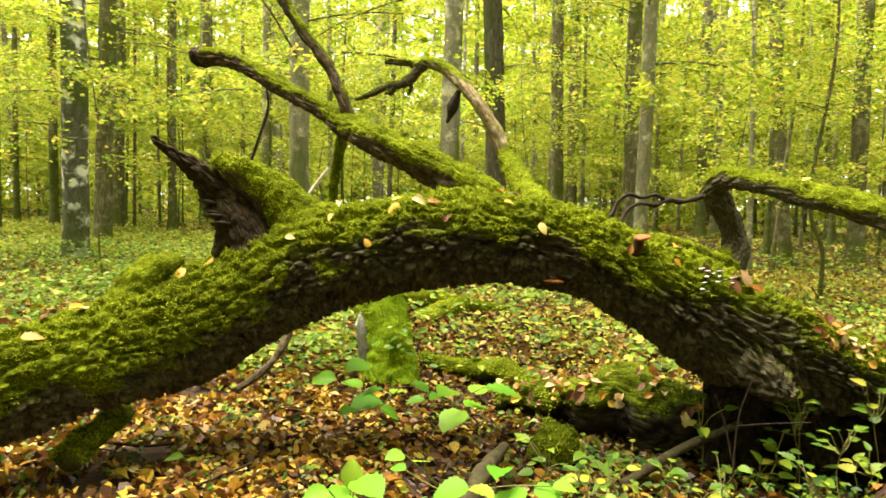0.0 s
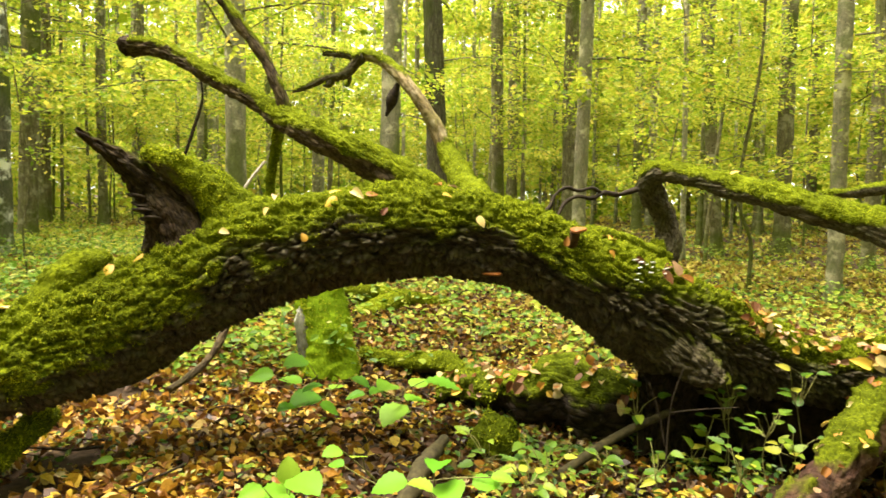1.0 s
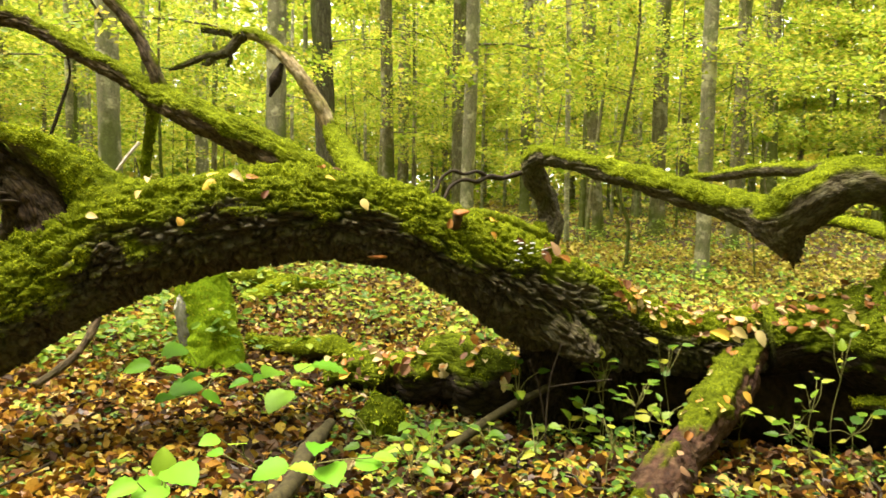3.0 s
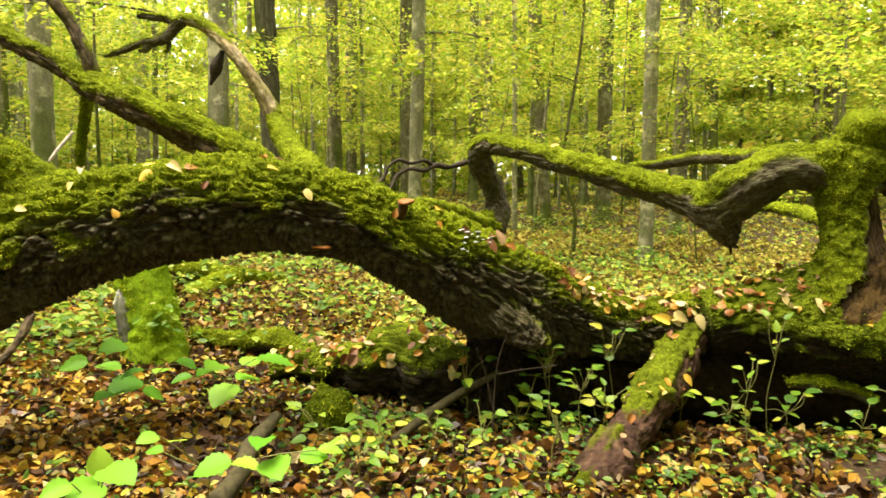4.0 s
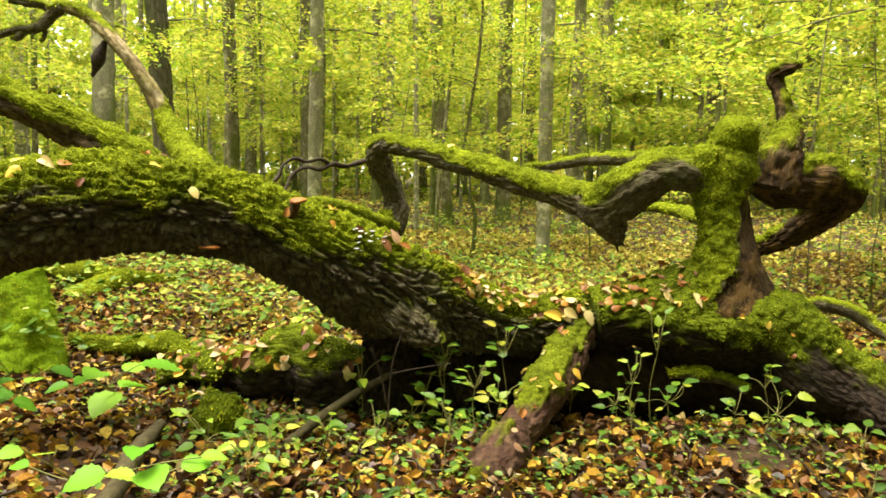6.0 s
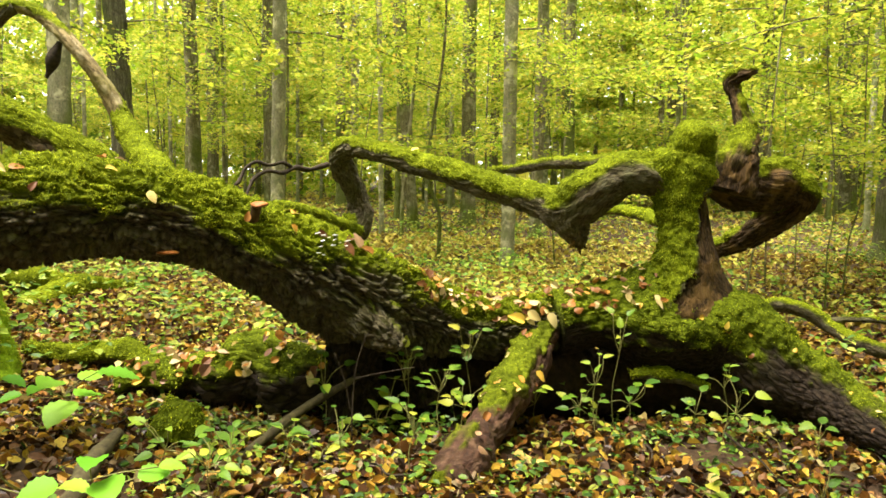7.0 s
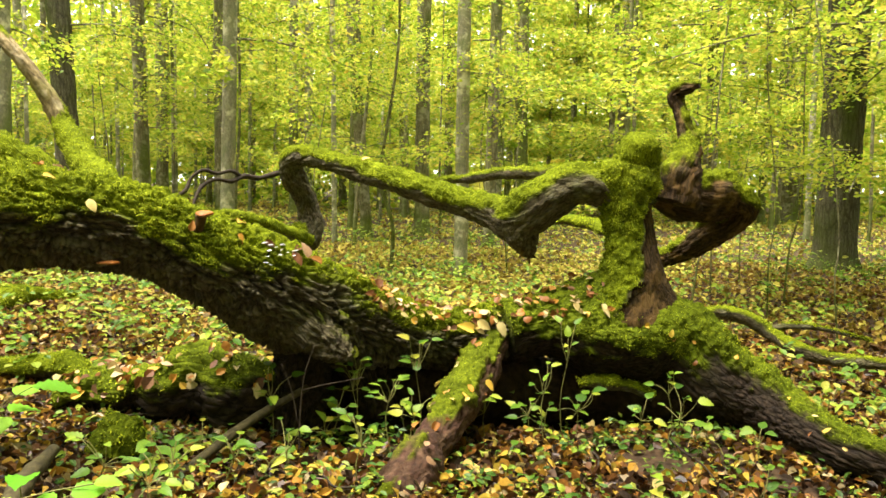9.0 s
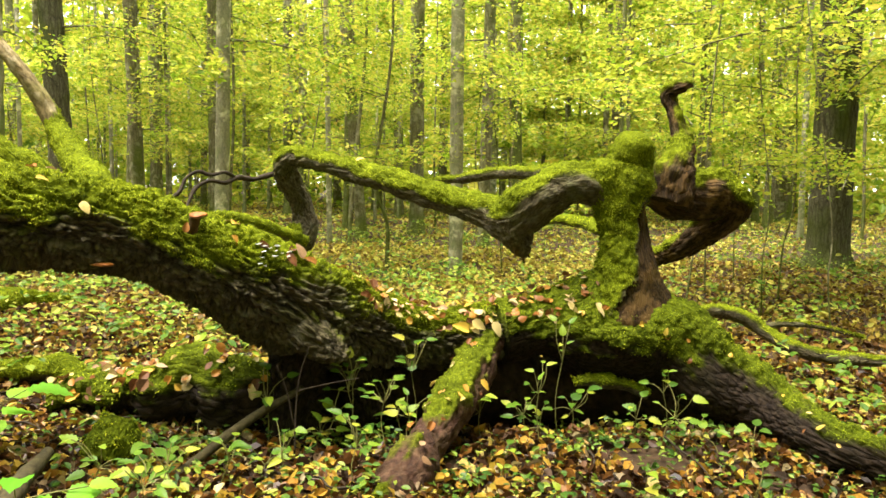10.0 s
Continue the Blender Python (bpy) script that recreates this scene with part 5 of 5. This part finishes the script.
def nearest(x, y, z):
    q = int(np.argmin(((SURF - [x, y, z]) ** 2).sum(1)))
    return Vector(SURF[q]), Vector(SURFN[q])


shelf = disc("shelf_fungus", M_WHITE, 0.012, 0.005, 3)
for k in range(18):
    p, nrm = nearest(1.19 + gl.normal(0, 0.06), 3.1, 0.85 + gl.normal(0, 0.03))
    ob = part("shelf_fungus", shelf, root, "tiny white shelf fungus")
    keep(ob).matrix_basis = aim(p + nrm * 0.036, (nrm.x + gl.normal(0, 0.3), nrm.y, 0.15), (gl.normal(0, 0.3), gl.normal(0, 0.2), 1), gl.uniform(0.5, 1.2))
p, nrm = nearest(0.86, 3.1, 1.0)
cap_at = p + Vector((0.004, -0.03, 0.052))
stalk = limb("stalk", [(*(p - nrm * 0.02), 0.028), (*(p + Vector((0, -0.02, 0.014))), 0.022), (*cap_at, 0.026)], root, M_DEADWOOD, "", 0,
             step=0.006, around=24, relief=0.003, lump=0.2, seed=60)
keep(stalk)
mushroom = keep(part("mushroom_cap", disc("mushroom_cap", M_CAP, 0.036, 0.024, 8), root, "orange-brown bracket mushroom"))
mushroom.matrix_basis = Matrix.Translation(cap_at + Vector((0.01, -0.01, 0.012))) @ pose(0, 0, 0, 12, -8, 0)
flat_cap = disc("bracket_fungus", M_CAP, 0.045, 0.02, 5)
p, nrm = nearest(0.5, 3.2, 0.82)
keep(part("bracket_fungus", flat_cap, root, "flat orange-brown bracket fungus")).matrix_basis = Matrix.Translation(p + Vector((0, -0.02, -0.01)))
brown_cap = disc("bracket_fungus", M_TWIG, 0.055, 0.026, 6)
for x, y, z in ((-1.03, 3.23, 1.10), (-1.05, 3.23, 1.135), (-1.02, 3.21, 1.075), (-0.985, 3.2, 1.04)):
    keep(part("bracket_fungus", brown_cap, root, "dark brown bracket fungus")).matrix_basis = pose(x, y, z, gl.uniform(-12, 12), gl.uniform(-12, 12), 0)


# ---- low plants ----
def stem_mesh(name, a, b, r, mat, seed, sag=0.1):
    g = np.random.default_rng(seed)
    a, b = np.array(a, float), np.array(b, float)
    mid = (a + b) / 2 + g.normal(0, 0.06, 3) * np.linalg.norm(b - a) + [0, 0, sag * np.linalg.norm(b - a)]
    v, f, m, _ = tube([(*a, r), (*mid, r * 0.85), (*b, r * 0.6)], step=max(0.01, np.linalg.norm(b - a) / 7), around=6, ends=False)
    return mesh_of(name, v, f, mat, m)


def shoot(name, label, category, group, base, leaves, meshes, seed, tilt=0.3):
    """A plant from its base on the floor: one stem to its middle, a stalk to each (x, y, z, size) leaf."""
    g = np.random.default_rng(seed)
    base = np.array([base[0], base[1], float(ground_z(base[0], base[1]))])
    ob = thing(name, label, category, group, at=tuple(base))
    c = np.mean([q[:3] for q in leaves], axis=0)
    fork = base + (c - base) * [0.8, 0.8, 0.75]
    stem = part("stem", stem_mesh("stem", [0, 0, -0.02], fork - base, 0.0028, M_STEM, seed), ob)
    for k, (x, y, z, s) in enumerate(leaves):
        p = np.array([x, y, z])
        out = (p - fork) * [1, 1, 0.2]
        out = out / (np.linalg.norm(out) + 1e-6)
        foot = p - out * s * 0.5
        part("stalk", stem_mesh("stalk", fork - base, foot - base, 0.0015, M_STEM, seed + k, 0.05), ob)
        nrm = np.array([-0.1 * x, -tilt, 0.9]) + g.normal(0, 0.18, 3)
        lf = part("leaf", meshes[int(g.integers(len(meshes)))], ob)
        lf.matrix_basis = aim(Vector(foot - base), out + g.normal(0, 0.15, 3), nrm, s)
    return ob


shoot("hazel_shoot", "hazel shoot with large round bright green leaves", "shrub", "hazel shoots", (0.05, 3.75), HAZEL_A[:8], HAZEL, 500, 0.2)
shoot("hazel_shoot", "hazel shoot with long bright green leaves", "shrub", "hazel shoots", (0.25, 3.8), HAZEL_A[8:], HAZEL, 510, 0.12)
shoot("hazel_shoot", "hazel shoot with toothed bright green leaves", "shrub", "hazel shoots", (-0.2, 2.25), HAZEL_B[:4], HAZEL, 520)
shoot("hazel_shoot", "hazel shoot with large toothed leaves on thin stalks", "shrub", "hazel shoots", (0.18, 2.3), HAZEL_B[4:8], HAZEL, 530)
shoot("hazel_shoot", "small hazel shoot with rounded green leaves", "shrub", "hazel shoots", (0.0, 2.4), HAZEL_B[8:], HAZEL, 540)
gs = np.random.default_rng(91)
for k, (x, y, z) in enumerate(SEEDLINGS + SEEDLINGS_MORE):
    count = int(gs.integers(5, 10))
    leaves = []
    for q in range(count):
        a, ring = gs.uniform(0, 6.28), gs.uniform(0.03, 0.13)
        leaves.append((x + ring * math.cos(a), y + ring * math.sin(a), z + 0.03 - gs.uniform(0, 0.20), gs.uniform(0.04, 0.08)))
    shoot("seedling", "young woodland seedling with light green toothed leaves", "plant", "seedlings", (x + gs.normal(0, 0.03), y + gs.normal(0, 0.03)),
          leaves, HERB, 700 + 20 * k)
bare = thing("bare_seedling", "thin bare brown seedling beside the trunk foot", "plant", at=(1.3, 3.0, 0))
for pts in (BARESTEM, BARESTEM2, BARESTEM3):
    v, f, m, _ = tube(pts, step=0.02, around=8, lump=0.2)
    part("stem", mesh_of("stem", v, f, M_TWIG, m), bare).matrix_parent_inverse = Matrix.Translation((-1.3, -3.0, 0))
v, f, m, _ = tube(THINSTEM, step=0.05, around=8, lump=0.2)
tagged(new("dead_sapling", mesh_of("dead_sapling", v, f, M_TWIG, m)), "thin dead leafless sapling among the trees", "tree")

# ---- twigs on the floor ----
for k in range(46):
    r, a = gs.uniform(2.4, 6.0), radians(gs.uniform(-30, 62))
    x, y = r * math.sin(a), r * math.cos(a)
    t, ln = gs.uniform(0, 6.28), gs.uniform(0.12, 0.5)
    pts = [(x + (q - 0.5) * ln * math.cos(t) + gs.normal(0, 0.02), y + (q - 0.5) * ln * math.sin(t) + gs.normal(0, 0.02),
            float(ground_z(x, y)) + 0.035 + gs.uniform(0, 0.03), 0.007 - 0.004 * q) for q in (0, 0.35, 0.7, 1)]
    v, f, m, _ = tube(pts, step=0.03, around=7, lump=0.25, seed=k)
    tagged(new("twig", mesh_of("twig", v, f, M_TWIG, m)), "thin dead twig lying on the leaves", "twig", "twigs on the floor")


def path_strip():
    pts = [(-27.0, 12.0), (-18.0, 16.6), (-11.6, 19.4), (-7.2, 21.2), (-2.0, 24.5)]
    c, _ = spine([(x, y, 0, 1) for x, y in pts], 60)
    tan = np.gradient(c[:, :2], axis=0)
    tan /= np.linalg.norm(tan, axis=1)[:, None]
    side = np.stack([-tan[:, 1], tan[:, 0]], 1)
    cols = np.linspace(-1.0, 1.0, 7)
    xy = c[:, None, :2] + side[:, None] * cols[None, :, None]
    z = ground_z(xy[..., 0], xy[..., 1]) + 0.03 - 0.05 * (np.abs(cols) > 0.9)
    v = np.concatenate([xy, z[..., None]], -1).reshape(-1, 3)
    i = np.arange(59)[:, None] * 7
    j = np.arange(6)[None]
    return mesh_of("path", v, np.stack([i + j, i + 7 + j, i + 8 + j, i + j + 1], -1).reshape(-1, 4), M_PATH)


tagged(new("path", path_strip()), "narrow trodden earth path through the forest", "path", kind="structure")
